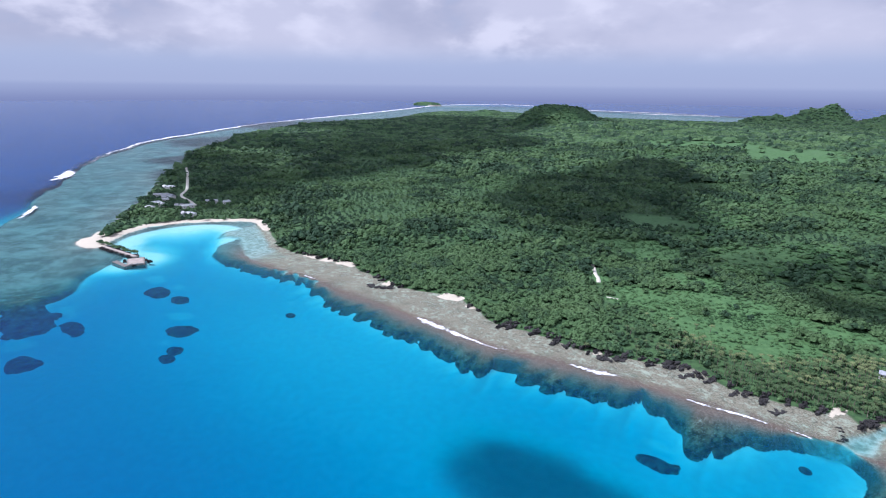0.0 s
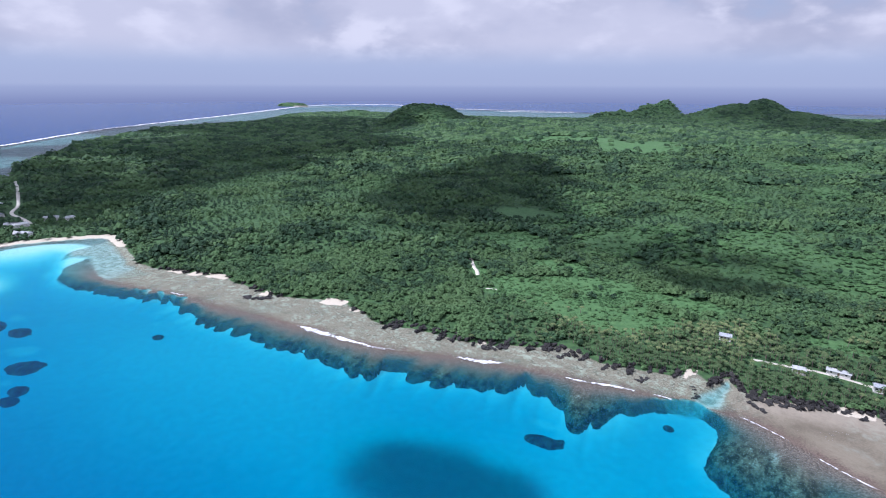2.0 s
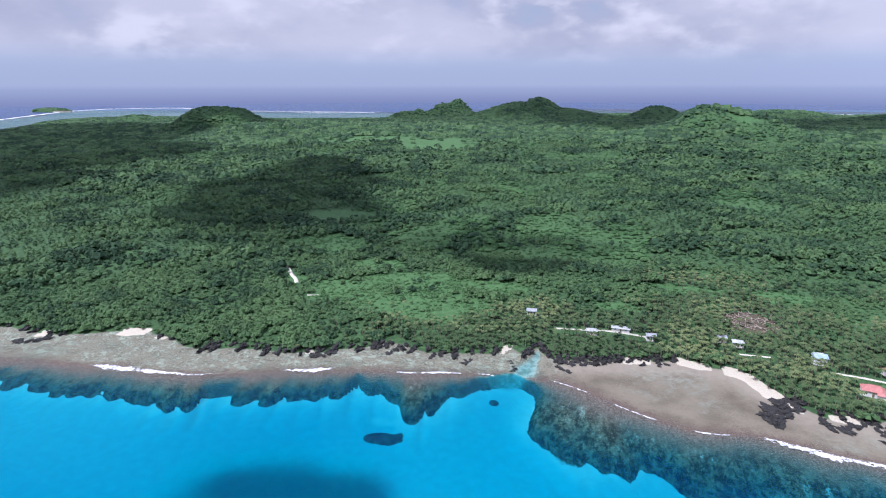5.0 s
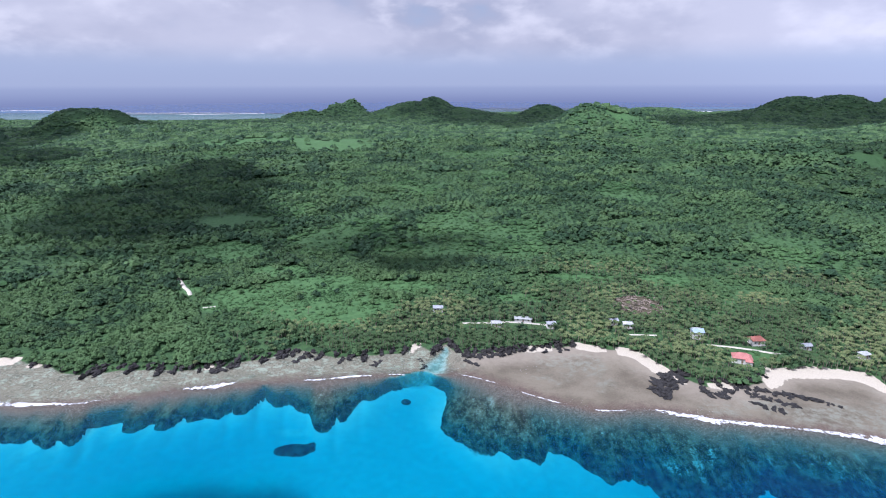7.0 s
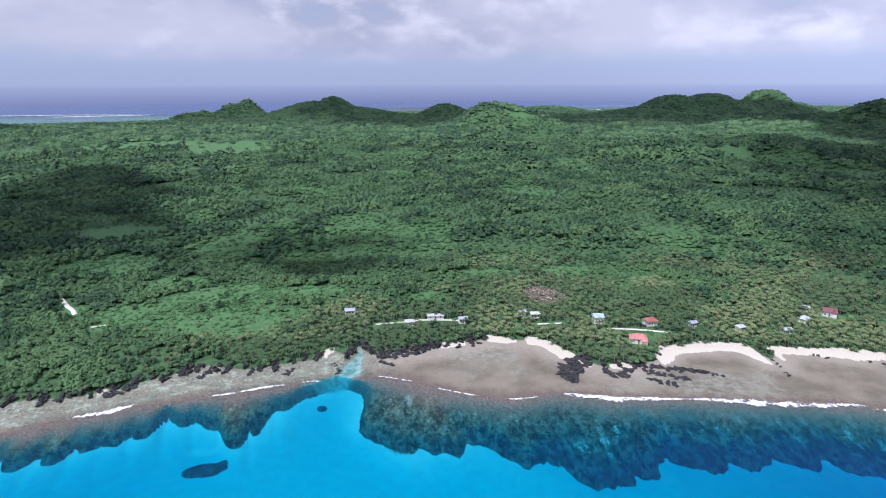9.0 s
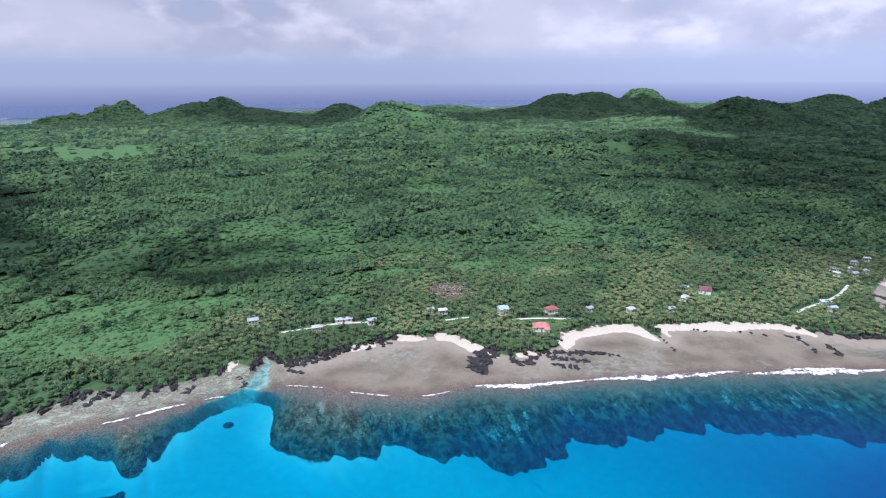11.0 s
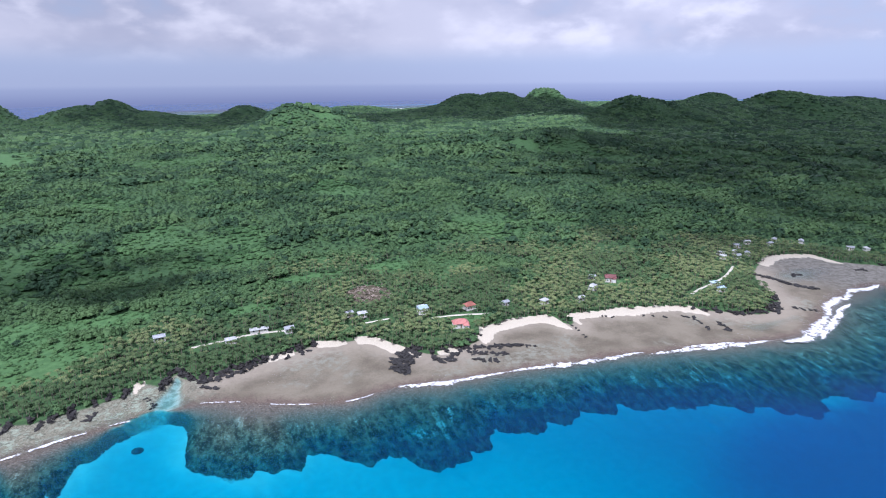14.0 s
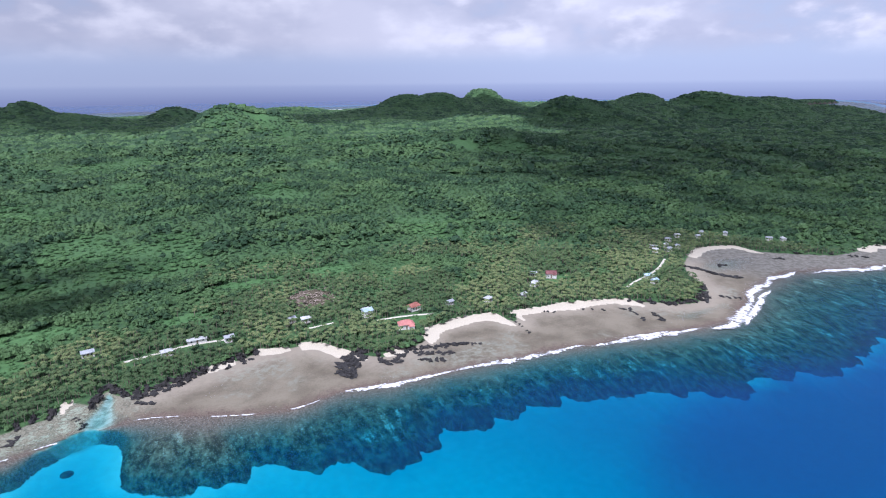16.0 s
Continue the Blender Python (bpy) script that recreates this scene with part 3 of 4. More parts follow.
# ---- ground and sea ----
AZ = np.radians(np.concatenate([np.arange(-180, -96, 6), np.arange(-96, 78, 0.34), np.arange(78, 180, 6)]))
RAD = np.concatenate([[0.0, 30, 60, 90], 120 * np.exp(np.arange(0, np.log(620 / 120), 0.0068)), 622 * np.exp(np.arange(0, np.log(4960 / 622), 0.0125)), [4960]])
gx, gy = np.sin(AZ)[None] * RAD[:, None], np.cos(AZ)[None] * RAD[:, None]
G_D, G_S, G_R, G_Z = fields(gx, gy)
NR, NA = gx.shape
idx = np.arange(NR * NA).reshape(NR, NA)
nxt = np.roll(idx, -1, 1)
g_quads = np.stack([idx[:-1], idx[1:], nxt[1:], nxt[:-1]], -1).reshape(-1, 4)[:, ::-1]
g_verts = np.stack([gx, gy, G_Z], -1).reshape(-1, 3)
ground = new("ground", mesh_from("ground", g_verts, quads=g_quads, mats=[GROUND], smooth_shade=True, attrs={
    "inland": G_D, "in_surf": G_S, "in_reef": G_R, "sand": sand_mask(gx, gy, G_D), "soil": smooth(1.3, 0.6, ((gx - 90) / 15) ** 2 + ((gy - 325) / 16) ** 2), "opened": np.maximum(open_mask(gx, gy), 0.5 * glade(gx, gy) * smooth(15, 60, G_D))}))
tagged(ground, "green island ground, reef flat and pale sandy seabed", "ground", kind="structure")
low = G_Z < 0.12
keep = low.ravel()[g_quads].any(1)
w_verts = g_verts.copy()
w_verts[:, 2] = 0.0
used = np.unique(g_quads[keep])
remap = np.zeros(len(w_verts), np.int64)
remap[used] = np.arange(len(used))
sea = new("water", mesh_from("water", w_verts[used], quads=remap[g_quads[keep]], mats=[WATER], smooth_shade=True, attrs={"depth": np.maximum(0, -G_Z).ravel()[used]}))
tagged(sea, "clear turquoise to deep blue tropical sea water", "sea", kind="structure")


# ---- clouds that shade the island ----
def cloud(x, y, rx, ry, height, seed, turn=0.0, thin=False, stuff=None):
    """A flat-based heap cloud whose shade falls at x, y."""
    rng = random.Random(seed)
    bm = bmesh.new()
    for _ in range(18 if rx > 400 or seed < 3 else 9):
        a, q = rng.uniform(0, 6.28), math.sqrt(rng.random())
        s = rng.uniform(0.35, 0.6)
        m = Matrix.Translation((q * 0.75 * rx * math.cos(a), q * 0.75 * ry * math.sin(a), 0)) @ Matrix.Diagonal((rx * s, ry * s, min(rx, ry) * 0.35 * s, 1))
        bmesh.ops.create_icosphere(bm, subdivisions=3 if min(rx, ry) > 300 else 2, radius=1, matrix=m)
    for v in bm.verts:
        v.co += v.co.normalized() * min(rx, ry) * 0.25 * noise.noise(v.co / (0.3 * min(rx, ry)))
        v.co.z = max(v.co.z, -0.05 * rx)
    shift = TO_SUN * (height / TO_SUN.z)
    ob = part("cloud", bm, stuff or (DIM_VEIL if thin else CLOUD))
    ob.matrix_world = Matrix.Translation((x + shift.x, y + shift.y, height)) @ Matrix.Rotation(turn, 4, "Z")
    return tagged(ob, "thin white cloud added out of view to dim the sun below" if thin else "white heap cloud drifting over the island", "cloud", "clouds over the island")


CLOUD = plain("cloud", (0.85, 0.85, 0.86), (0.92, 0.92, 0.93), 0.004, 1.0, bump=0.0)
# half-clear stuff for the added clouds that only weaken the sun
veil_mat, vn = material("dim_veil")
thin_mix = vn.add("ShaderNodeMixShader", i0=vn.step(vn.noise(0.004, 5, 0.6, vn.place()), 0.3, 0.7, 0.10, 0.30), i1=vn.add("ShaderNodeBsdfTransparent").outputs[0], i2=vn.add("ShaderNodeBsdfDiffuse", Color=(0.9, 0.9, 0.91, 1)).outputs[0])
DIM_VEIL = finish(veil_mat, vn, thin_mix.outputs[0])
soft_mat, sn = material("soft_cloud")
soft_mix = sn.add("ShaderNodeMixShader", i0=sn.step(sn.noise(0.02, 5, 0.6, sn.place()), 0.3, 0.7, 0.28, 0.55), i1=sn.add("ShaderNodeBsdfTransparent").outputs[0], i2=sn.add("ShaderNodeBsdfDiffuse", Color=(0.9, 0.9, 0.91, 1)).outputs[0])
SOFT = finish(soft_mat, sn, soft_mix.outputs[0])
# unseen thin clouds, added to dim the sun on parts of the island
for spec in [(980, 700, 620, 420, 2600, 31, 0.5), (200, 2300, 1000, 560, 2900, 32), (-180, 440, 180, 60, 2500, 36, 0.2)]:
    cloud(*spec[:6], *spec[6:7] or (0.0,), thin=True)
# the unseen cloud for (3620, 1860) is added to darken the far headland
for spec in [(-375, 655, 108, 205, 2500, 1, 0.46), (-290, 500, 80, 60, 2500, 2, 0.5), (-350, 520, 120, 90, 2500, 10),
             (-1080, 720, 390, 290, 2900, 3, 0.6), (-760, 560, 140, 170, 2500, 9), (-760, 320, 170, 110, 2500, 41), (-645, 215, 68, 66, 2300, 12), (-1550, 1250, 430, 480, 3000, 4, 0.4), (-900, 850, 150, 180, 2800, 13, 0.3), (-1130, 1080, 180, 180, 2800, 44), (-960, 330, 130, 100, 2500, 43), (3620, 1860, 520, 320, 3300, 45),
             (1560, 1330, 600, 470, 3000, 5, 0.2), (2250, 1450, 760, 520, 3200, 14, 0.2), (1270, 2150, 420, 420, 3000, 15), (1640, 800, 560, 330, 3000, 16, 0.3), (2600, 1000, 620, 480, 3200, 25), (1950, 1750, 420, 300, 3100, 26), (240, 2500, 190, 130, 3000, 27), (700, 560, 90, 40, 2800, 19, 0.3), (-1120, 1600, 200, 160, 2800, 24),
             (-52, 398, 44, 27, 1500, 6), (-100, 128, 34, 28, 900, 8, 0.3), (-84, 147, 24, 14, 900, 20), (-120, 142, 14, 14, 900, 21)]:
    cloud(*spec, stuff=SOFT if spec[4] < 1000 else None)


# ---- trees ----
def far_crown(seed):
    rng = random.Random(seed)
    ring = [(math.cos(a) * rng.uniform(0.8, 1.15), math.sin(a) * rng.uniform(0.8, 1.15), rng.uniform(-0.3, 0.0)) for a in np.linspace(0, 6.283, 7)[:-1]]
    top = [(0.62 * math.cos(a + 0.5) * rng.uniform(0.7, 1.2), 0.62 * math.sin(a + 0.5) * rng.uniform(0.7, 1.2), rng.uniform(0.45, 0.78)) for a in np.linspace(0, 6.283, 4)[:-1]]
    v = np.array(ring + top)
    f = [(6, 7, 8)] + [(0, 1, 6), (1, 2, 7), (1, 7, 6), (2, 3, 7), (3, 4, 8), (3, 8, 7), (4, 5, 8), (5, 0, 6), (5, 6, 8)]
    return v, np.array(f)


def leafy(seed, lobes, leaves, size=(0.10, 0.22)):
    """A crown of several leafy domes: lumpy cores under many tilted clumps of leaves."""
    rng = random.Random(seed)
    vs, fs, base = [], [], 0
    for k in range(lobes):
        a = k * 6.283 / max(1, lobes - 1) + rng.uniform(-0.5, 0.5)
        out = 0.0 if k == 0 else rng.uniform(0.42, 0.62)
        mid = Vector((out * math.cos(a), out * math.sin(a), rng.uniform(0.1, 0.25) if k == 0 else rng.uniform(-0.25, 0.1)))
        r = rng.uniform(0.55, 0.7) if lobes > 1 else 0.95
        cv, cf = far_crown(seed * 7 + k)
        vs.append(cv * r * 0.9 + np.array(mid[:])), fs.append(cf + base)
        base += len(cv)
        for _ in range(leaves):
            a, h = rng.uniform(0, 6.283), rng.uniform(-0.1, 1.0)
            ring = math.sqrt(max(0, 1 - max(h, 0) ** 2)) * rng.uniform(0.8, 1.1)
            c = Vector((ring * math.cos(a), ring * math.sin(a), h * 0.8 * rng.uniform(0.85, 1.15)))
            face = (Vector((c.x, c.y, c.z + 0.4)).normalized() + Vector((rng.uniform(-0.6, 0.6), rng.uniform(-0.6, 0.6), rng.uniform(-0.2, 0.6)))).normalized()
            c = mid + c * r
            u = Matrix.Rotation(rng.uniform(0, 6.28), 3, face) @ face.orthogonal().normalized()
            v = face.cross(u)
            s = rng.uniform(*size)
            quad = [c + u * s - v * s * 0.4, c + v * s * 0.9 + face * 0.05, c - u * s * 0.9 + v * 0.2 * s, c - v * s - face * 0.04]
            vs.append(np.array([q[:] for q in quad]))
            fs.append(np.array([(base, base + 1, base + 2), (base, base + 2, base + 3)]))
            base += 4
    return np.concatenate(vs), np.concatenate(fs)


NEAR_CROWNS = [leafy(k, 4, 9, (0.12, 0.24)) for k in range(8)]
MID_CROWNS = [leafy(20 + k, 2, 6, (0.16, 0.32)) for k in range(6)]
ROUGH_CROWNS = [leafy(50 + k, 1, 7, (0.24, 0.42)) for k in range(5)]
LOW_CROWNS = [leafy(40 + k, 1, 8, (0.2, 0.36)) for k in range(4)]


FAR_CROWNS = [far_crown(60 + k) for k in range(5)]
VILLAGE = [(354, 281), (361, 289), (367, 279), (374, 287), (381, 281), (389, 297), (405, 301), (419, 291), (447, 284), (472, 248), (463, 255), (301, 242), (296, 233), (432, 297)]
HOMES = [(x, y, 4.5) for x, y in VILLAGE] + [(-29, 305, 7), (5, 288, 6), (76, 292, 6), (110, 281, 6), (123, 256, 9), (138, 275, 6), (160, 271, 5), (182, 263, 5), (225, 272, 5), (245, 277, 9), (206, 259, 4)]
LANES = [[(-14, 290), (0, 291), (13, 293), (36, 291)], [(76, 283), (90, 282)], [(112, 272), (130, 270), (146, 266)], [(275, 237), (290, 242), (306, 246), (326, 254), (347, 266)],
         [(-214, 350), (-208, 343), (-201, 334), (-195, 328), (-189, 320)], [(-171, 301), (-164, 303)],
         [(-917, 292), (-850, 272), (-778, 248), (-720, 228), (-681, 209), (-650, 206), (-611, 201)]]
LANE_PTS = np.concatenate([spline(l, 8, False) for l in LANES])


def clear_of(x, y, rng):
    """Where nothing tall grows: houses, lanes and open ground."""
    ok = np.ones(len(x), bool)
    for hx, hy, hr in HOMES:
        ok &= np.hypot(x - hx, y - hy) > 0.75 * hr
        ok &= ~((np.abs(x - hx * (1 - (y - hy) * -0.002)) < 0.5 * hr) & (y < hy) & (y > hy - 0.7 * hr))
    for lx, ly in LANE_PTS:
        west = lx < -100
        for back in (4.0, 8.0) if west else (2.5, 5.0):
            q = 1 - back / math.hypot(lx, ly) * (2 if lx < -300 else 1)
            ok &= np.hypot(x - lx * q, y - ly * q) > (3.2 if west else 2.0)
        ok &= np.hypot((x - lx), (y - ly + 0.8)) > (2.6 if lx > -300 else 6.0)
    return ok & (rng.random_sample(len(x)) > 0.96 * open_mask(x, y))


def on_ground(x, y):
    """Distance from the shore and height, read off the ground's own mesh."""
    i, j = np.interp(np.hypot(x, y), RAD, np.arange(NR)), np.interp(np.arctan2(x, y), AZ, np.arange(NA))
    i0, j0 = np.minimum(i.astype(int), NR - 2), np.minimum(j.astype(int), NA - 2)
    u, v = i - i0, j - j0
    return tuple((g[i0, j0] * (1 - v) + g[i0, j0 + 1] * v) * (1 - u) + (g[i0 + 1, j0] * (1 - v) + g[i0 + 1, j0 + 1] * v) * u for g in (G_D, G_Z))


def spread(r0, r1, cell, lo=-88.0, hi=72.0, seed=0):
    """Jittered places on land between two distances from the shore station."""
    rng = np.random.RandomState(seed)
    g = np.arange(-r1, r1, cell)
    x, y = np.meshgrid(g, g[g > 0])
    x, y = x.ravel() + rng.uniform(-0.48, 0.48, x.size) * cell, y.ravel() + rng.uniform(-0.48, 0.48, x.size) * cell
    r, a = np.hypot(x, y), np.degrees(np.arctan2(x, y))
    k = (r >= r0) & (r < r1) & (a > lo) & (a < hi)
    x, y = x[k], y[k]
    d, z = on_ground(x, y)
    k = d > 1.2
    x, y, z, d = x[k], y[k], z[k], d[k]
    k = clear_of(x, y, rng)
    return x[k], y[k], z[k], d[k], rng


def belt(x, y, d):
    """Share of palms: the strip behind the beaches and the planted slope."""
    strip = smooth(-150, -60, x + 25 * (vnoise(x, y, 22, 8) - 0.5)) * smooth(62, 40, d + 22 * (vnoise(x, y, 26, 9) - 0.5)) * smooth(1.5, 3, d)
    grove = smooth(10, 50, x) * smooth(470, 380, x) * smooth(165, 105, d + 60 * (vnoise(x, y, 45, 7) - 0.5)) * smooth(0.25, 0.5, vnoise(x, y, 24, 17))
    return np.clip(np.maximum(strip * 0.9, grove * 0.8), 0, 1)


# palms: a bent tapered trunk under arching fronds
def palm_trunk(seed, height):
    rng = random.Random(seed)
    bend = Vector((rng.uniform(-0.6, 0.6), rng.uniform(-0.6, 0.6), 0))
    vs, fs = [], []
    for k in range(3):
        t = k / 2
        c = bend * t * t + Vector((0, 0, height * t))
        for j in range(4):
            a = j * 6.283 / 4
            r = 0.16 - 0.07 * t
            vs.append((c.x + r * math.cos(a), c.y + r * math.sin(a), c.z))
    for k in range(2):
        for j in range(4):
            a, b = 4 * k + j, 4 * k + (j + 1) % 4
            fs += [(a, b, b + 4), (a, b + 4, a + 4)]
    return np.array(vs), np.array(fs), bend + Vector((0, 0, height))


def palm_crown(seed, fronds=12):
    rng = random.Random(seed)
    vs, fs = [], []
    for k in range(fronds):
        a = k * 6.283 / fronds + rng.uniform(-0.2, 0.2)
        rise, length = rng.uniform(0.2, 1.1), rng.uniform(1.5, 2.1)
        base = len(vs)
        side = Vector((-math.sin(a), math.cos(a), 0))
        for s in range(3):
            t = (0, 0.5, 1)[s]
            c = Vector((math.cos(a) * length * t, math.sin(a) * length * t, rise * 1.5 * t - (0.5 + 1.5 * rise) * t * t))
            wide = (0.08, 0.27, 0.03)[s]
            droop = Vector((0, 0, -0.5 * wide))
            vs += [(c + side * wide + droop)[:], c[:], (c - side * wide + droop)[:]]
        for s in range(2):
            b = base + 3 * s
            fs += [(b, b + 1, b + 4), (b, b + 4, b + 3), (b + 1, b + 2, b + 5), (b + 1, b + 5, b + 4)]
    return np.array(vs), np.array(fs)


PALM_KINDS = []
for k in range(6):
    tv, tf, top = palm_trunk(k, 3.0 + 0.36 * k)
    cv, cf = palm_crown(80 + k)
    PALM_KINDS.append((tv, tf, cv + np.array(top[:]), cf, top))

x1, y1, z1, d1, rng1 = spread(150, 430, 4.1, seed=1)
k = rng1.random_sample(len(x1)) > 0.97 * belt(x1, y1, d1)
x1, y1, z1, d1 = x1[k], y1[k], z1[k], d1[k]
s = rng1.uniform(1.7, 3.5, len(x1)) * (0.6 + 0.7 * smooth(0.3, 0.7, fbm(x1, y1, 20, 2, 3))) * (0.75 + 0.25 * smooth(0, 12, d1))
s = s * (1 - 0.45 * glade(x1, y1)) * np.where(rng1.random_sample(len(s)) > 0.94, 1.4, 1.0)
h = s * rng1.uniform(0.75, 1.1, len(s))
forest = new("forest", scattered("forest", NEAR_CROWNS, np.stack([x1, y1, z1 + 0.55 * s + 0.2], -1), rng1.uniform(0, 6.28, len(s)), np.stack([s, s, h], -1), CANOPY, bright=0.24))
tagged(forest, "dense green broadleaf forest behind the rocky shore", "forest", kind="stuff")

px, py, pz, pd, rng1 = spread(190, 520, 2.6, -40, 72, seed=6)
is_palm = rng1.random_sample(len(px)) < belt(px, py, pd)
px, py, pz = px[is_palm], py[is_palm], pz[is_palm]
order = np.argsort(np.hypot(px, py - 60))
single, many = order[:290], order[290:]
kinds = np.arange(len(px)) % 6
sc = rng1.uniform(0.72, 1.12, len(px))
trunks_mesh = scattered("palm_trunks", [(a, b) for a, b, *_ in PALM_KINDS], np.stack([px, py, pz], -1)[many], np.zeros(len(many)), np.repeat(sc[many][:, None], 3, 1), BARK, kinds[many])
fronds_mesh = scattered("palm_fronds", [(c, e) for _, _, c, e, _ in PALM_KINDS], np.stack([px, py, pz], -1)[many], np.zeros(len(many)), np.repeat(sc[many][:, None], 3, 1), PALM, kinds[many])
grove = tagged(new("palm_grove", fronds_mesh), "grove of yellow-green coconut palms behind the beach", "palm grove", kind="stuff")
stems = new("palm_stems", trunks_mesh)
stems.parent = grove
tagged(stems, "grey palm stems", kind="stuff")
kit = []
for k, (tv, tf, cv, cf, top) in enumerate(PALM_KINDS):
    kit.append((mesh_from("trunk", tv, tris=tf, mats=[BARK]), mesh_from("crown", cv, tris=cf, mats=[PALM])))
for i in single:
    palm = new("palm_tree")
    palm.matrix_world = Matrix.Translation((px[i], py[i], pz[i])) @ Matrix.Rotation(rng1.uniform(0, 6.28), 4, "Z") @ Matrix.Scale(sc[i], 4)
    tagged(palm, "coconut palm with arching yellow-green fronds on the shore", "palm tree", "palms along the shore")
    for nm, me in zip(("trunk", "crown"), kit[kinds[i]]):
        new(nm, me).parent = palm

SHRUB = leaf_material("shrub_leaves", (0.044, 0.100, 0.036), (0.074, 0.150, 0.054), (0.078, 0.156, 0.058))


def woodland(x, y, z, rng, s, tall, crowns, low_crowns, lift, label):
    """Tall trees as one mesh, and the low creepers and bushes of the glades as another."""
    g = glade(x, y)
    chance = rng.random_sample(len(x))
    low = (chance < 0.95 * g) & (rng.random_sample(len(x)) < 0.9)
    for pick, mat, name, flat, kinds, what in ((chance >= 0.95 * g, CANOPY, "forest", 1.0, crowns, label), (low, SHRUB, "undergrowth", 0.5, low_crowns, "light green low growth in forest glades")):
        q = s[pick] * (1.0 if name == "forest" else 0.85)
        pos = np.stack([x[pick], y[pick], z[pick] + lift * q * flat], -1)
        ob = new(name, scattered(name, kinds, pos, rng.uniform(0, 6.28, len(q)), np.stack([q, q, q * flat * rng.uniform(*tall, len(q))], -1), mat))
        tagged(ob, what, name, kind="stuff")


def stature(x, y, rng, lo, hi, patch, seed):
    """Radii of crowns that stand in taller and lower groups."""
    q = rng.uniform(lo, hi, len(x)) * (0.55 + 0.8 * smooth(0.32, 0.68, fbm(x, y, patch, 3, seed)))
    return q * np.where(rng.random_sample(len(x)) > 0.93, 1.45, 1.0)


x2, y2, z2, d2, rng2 = spread(430, 820, 5.7, seed=2)
k = rng2.random_sample(len(x2)) > 0.97 * belt(x2, y2, d2) * (np.hypot(x2, y2) < 515)
x2, y2, z2 = x2[k], y2[k], z2[k]
woodland(x2, y2, z2, rng2, stature(x2, y2, rng2, 2.1, 4.5, 34, 15), (0.75, 1.1), MID_CROWNS, LOW_CROWNS, 0.5, "dense green forest on the island plain")
x3, y3, z3, d3, rng3 = spread(820, 1250, 7.2, seed=3)
woodland(x3, y3, z3, rng3, stature(x3, y3, rng3, 2.9, 6.0, 50, 15), (0.7, 1.0), ROUGH_CROWNS, LOW_CROWNS, 0.45, "green forest rising towards the hills")
x4, y4, z4, d4, rng4 = spread(1250, 2100, 9.2, seed=4)
woodland(x4, y4, z4, rng4, stature(x4, y4, rng4, 4.0, 7.6, 70, 15), (0.6, 0.95), FAR_CROWNS, FAR_CROWNS, 0.3, "far green forest round the hills")
x5, y5, z5, d5, rng5 = spread(2100, 4300, 14.0, -66, 76, seed=7)
woodland(x5, y5, z5, rng5, rng5.uniform(5.5, 10.0, len(x5)), (0.45, 0.85), FAR_CROWNS, FAR_CROWNS, 0.0, "far wooded hills of the island")

# low bushes on the open ground
rng5 = np.random.RandomState(5)
cx, cy = [], []
for ox, oy, rx, ry in OPEN:
    if math.hypot(ox, oy) < 480:
        m = int(rx * ry * 0.45)
        a, q = rng5.uniform(0, 6.283, m), np.sqrt(rng5.uniform(0, 1.4, m))
        cx.append(ox + rx * q * np.cos(a)), cy.append(oy + ry * q * np.sin(a))
cx, cy = np.concatenate(cx), np.concatenate(cy)
keep5 = np.array([(np.hypot(LANE_PTS[:, 0] - a, LANE_PTS[:, 1] - b).min() > 1.6) and all(math.hypot(a - hx, b - hy) > 0.7 * hr for hx, hy, hr in HOMES) and not (76 < a < 106 and 312 < b < 342) for a, b in zip(cx, cy)])
cx, cy = cx[keep5], cy[keep5]
s = rng5.uniform(0.5, 1.3, len(cx)) * np.where(rng5.random_sample(len(cx)) > 0.93, 1.9, 1.0)
bushes = new("bushes", scattered("bushes", LOW_CROWNS, np.stack([cx, cy, fields(cx, cy)[3] + 0.3 * s], -1), rng5.uniform(0, 6.28, len(s)), np.stack([s, s, 0.5 * s], -1), SHRUB))
tagged(bushes, "bright green low bushes in open clearings", "bushes", kind="stuff")


# ---- lanes ----
CORAL_SAND = plain("coral_sand", (0.52, 0.49, 0.40), (0.66, 0.63, 0.53), 0.6)
for pts, wide in zip(LANES, (1.6, 1.1, 1.4, 1.7, 2.6, 1.3, 3.4)):
    line = spline(pts, 8, False)
    side = np.gradient(line, axis=0)
    side = np.stack([-side[:, 1], side[:, 0]], -1) / np.linalg.norm(side, axis=1)[:, None]
    edge = wide * (0.42 + 0.16 * np.random.RandomState(3).random_sample((len(line), 2)))
    left, right = line + side * edge[:, :1], line - side * edge[:, 1:]
    rows = [left, 0.5 * (left + right), right]
    xyz = np.concatenate([np.column_stack([q, fields(q[:, 0], q[:, 1])[3] + 0.22]) for q in rows] + [np.column_stack([q, fields(q[:, 0], q[:, 1])[3] - 0.4]) for q in (left, right)])
    n = len(line)
    i = np.arange(n - 1)
    quads = np.concatenate([np.stack([a * n + i, b * n + i, b * n + i + 1, a * n + i + 1], -1) for a, b in ((0, 1), (1, 2), (3, 0), (2, 4))])
    lane = new("road", mesh_from("road", xyz, quads=quads, mats=[CORAL_SAND], smooth_shade=True))
    tagged(lane, "pale coral-sand lane between palms and houses", "road", kind="structure")


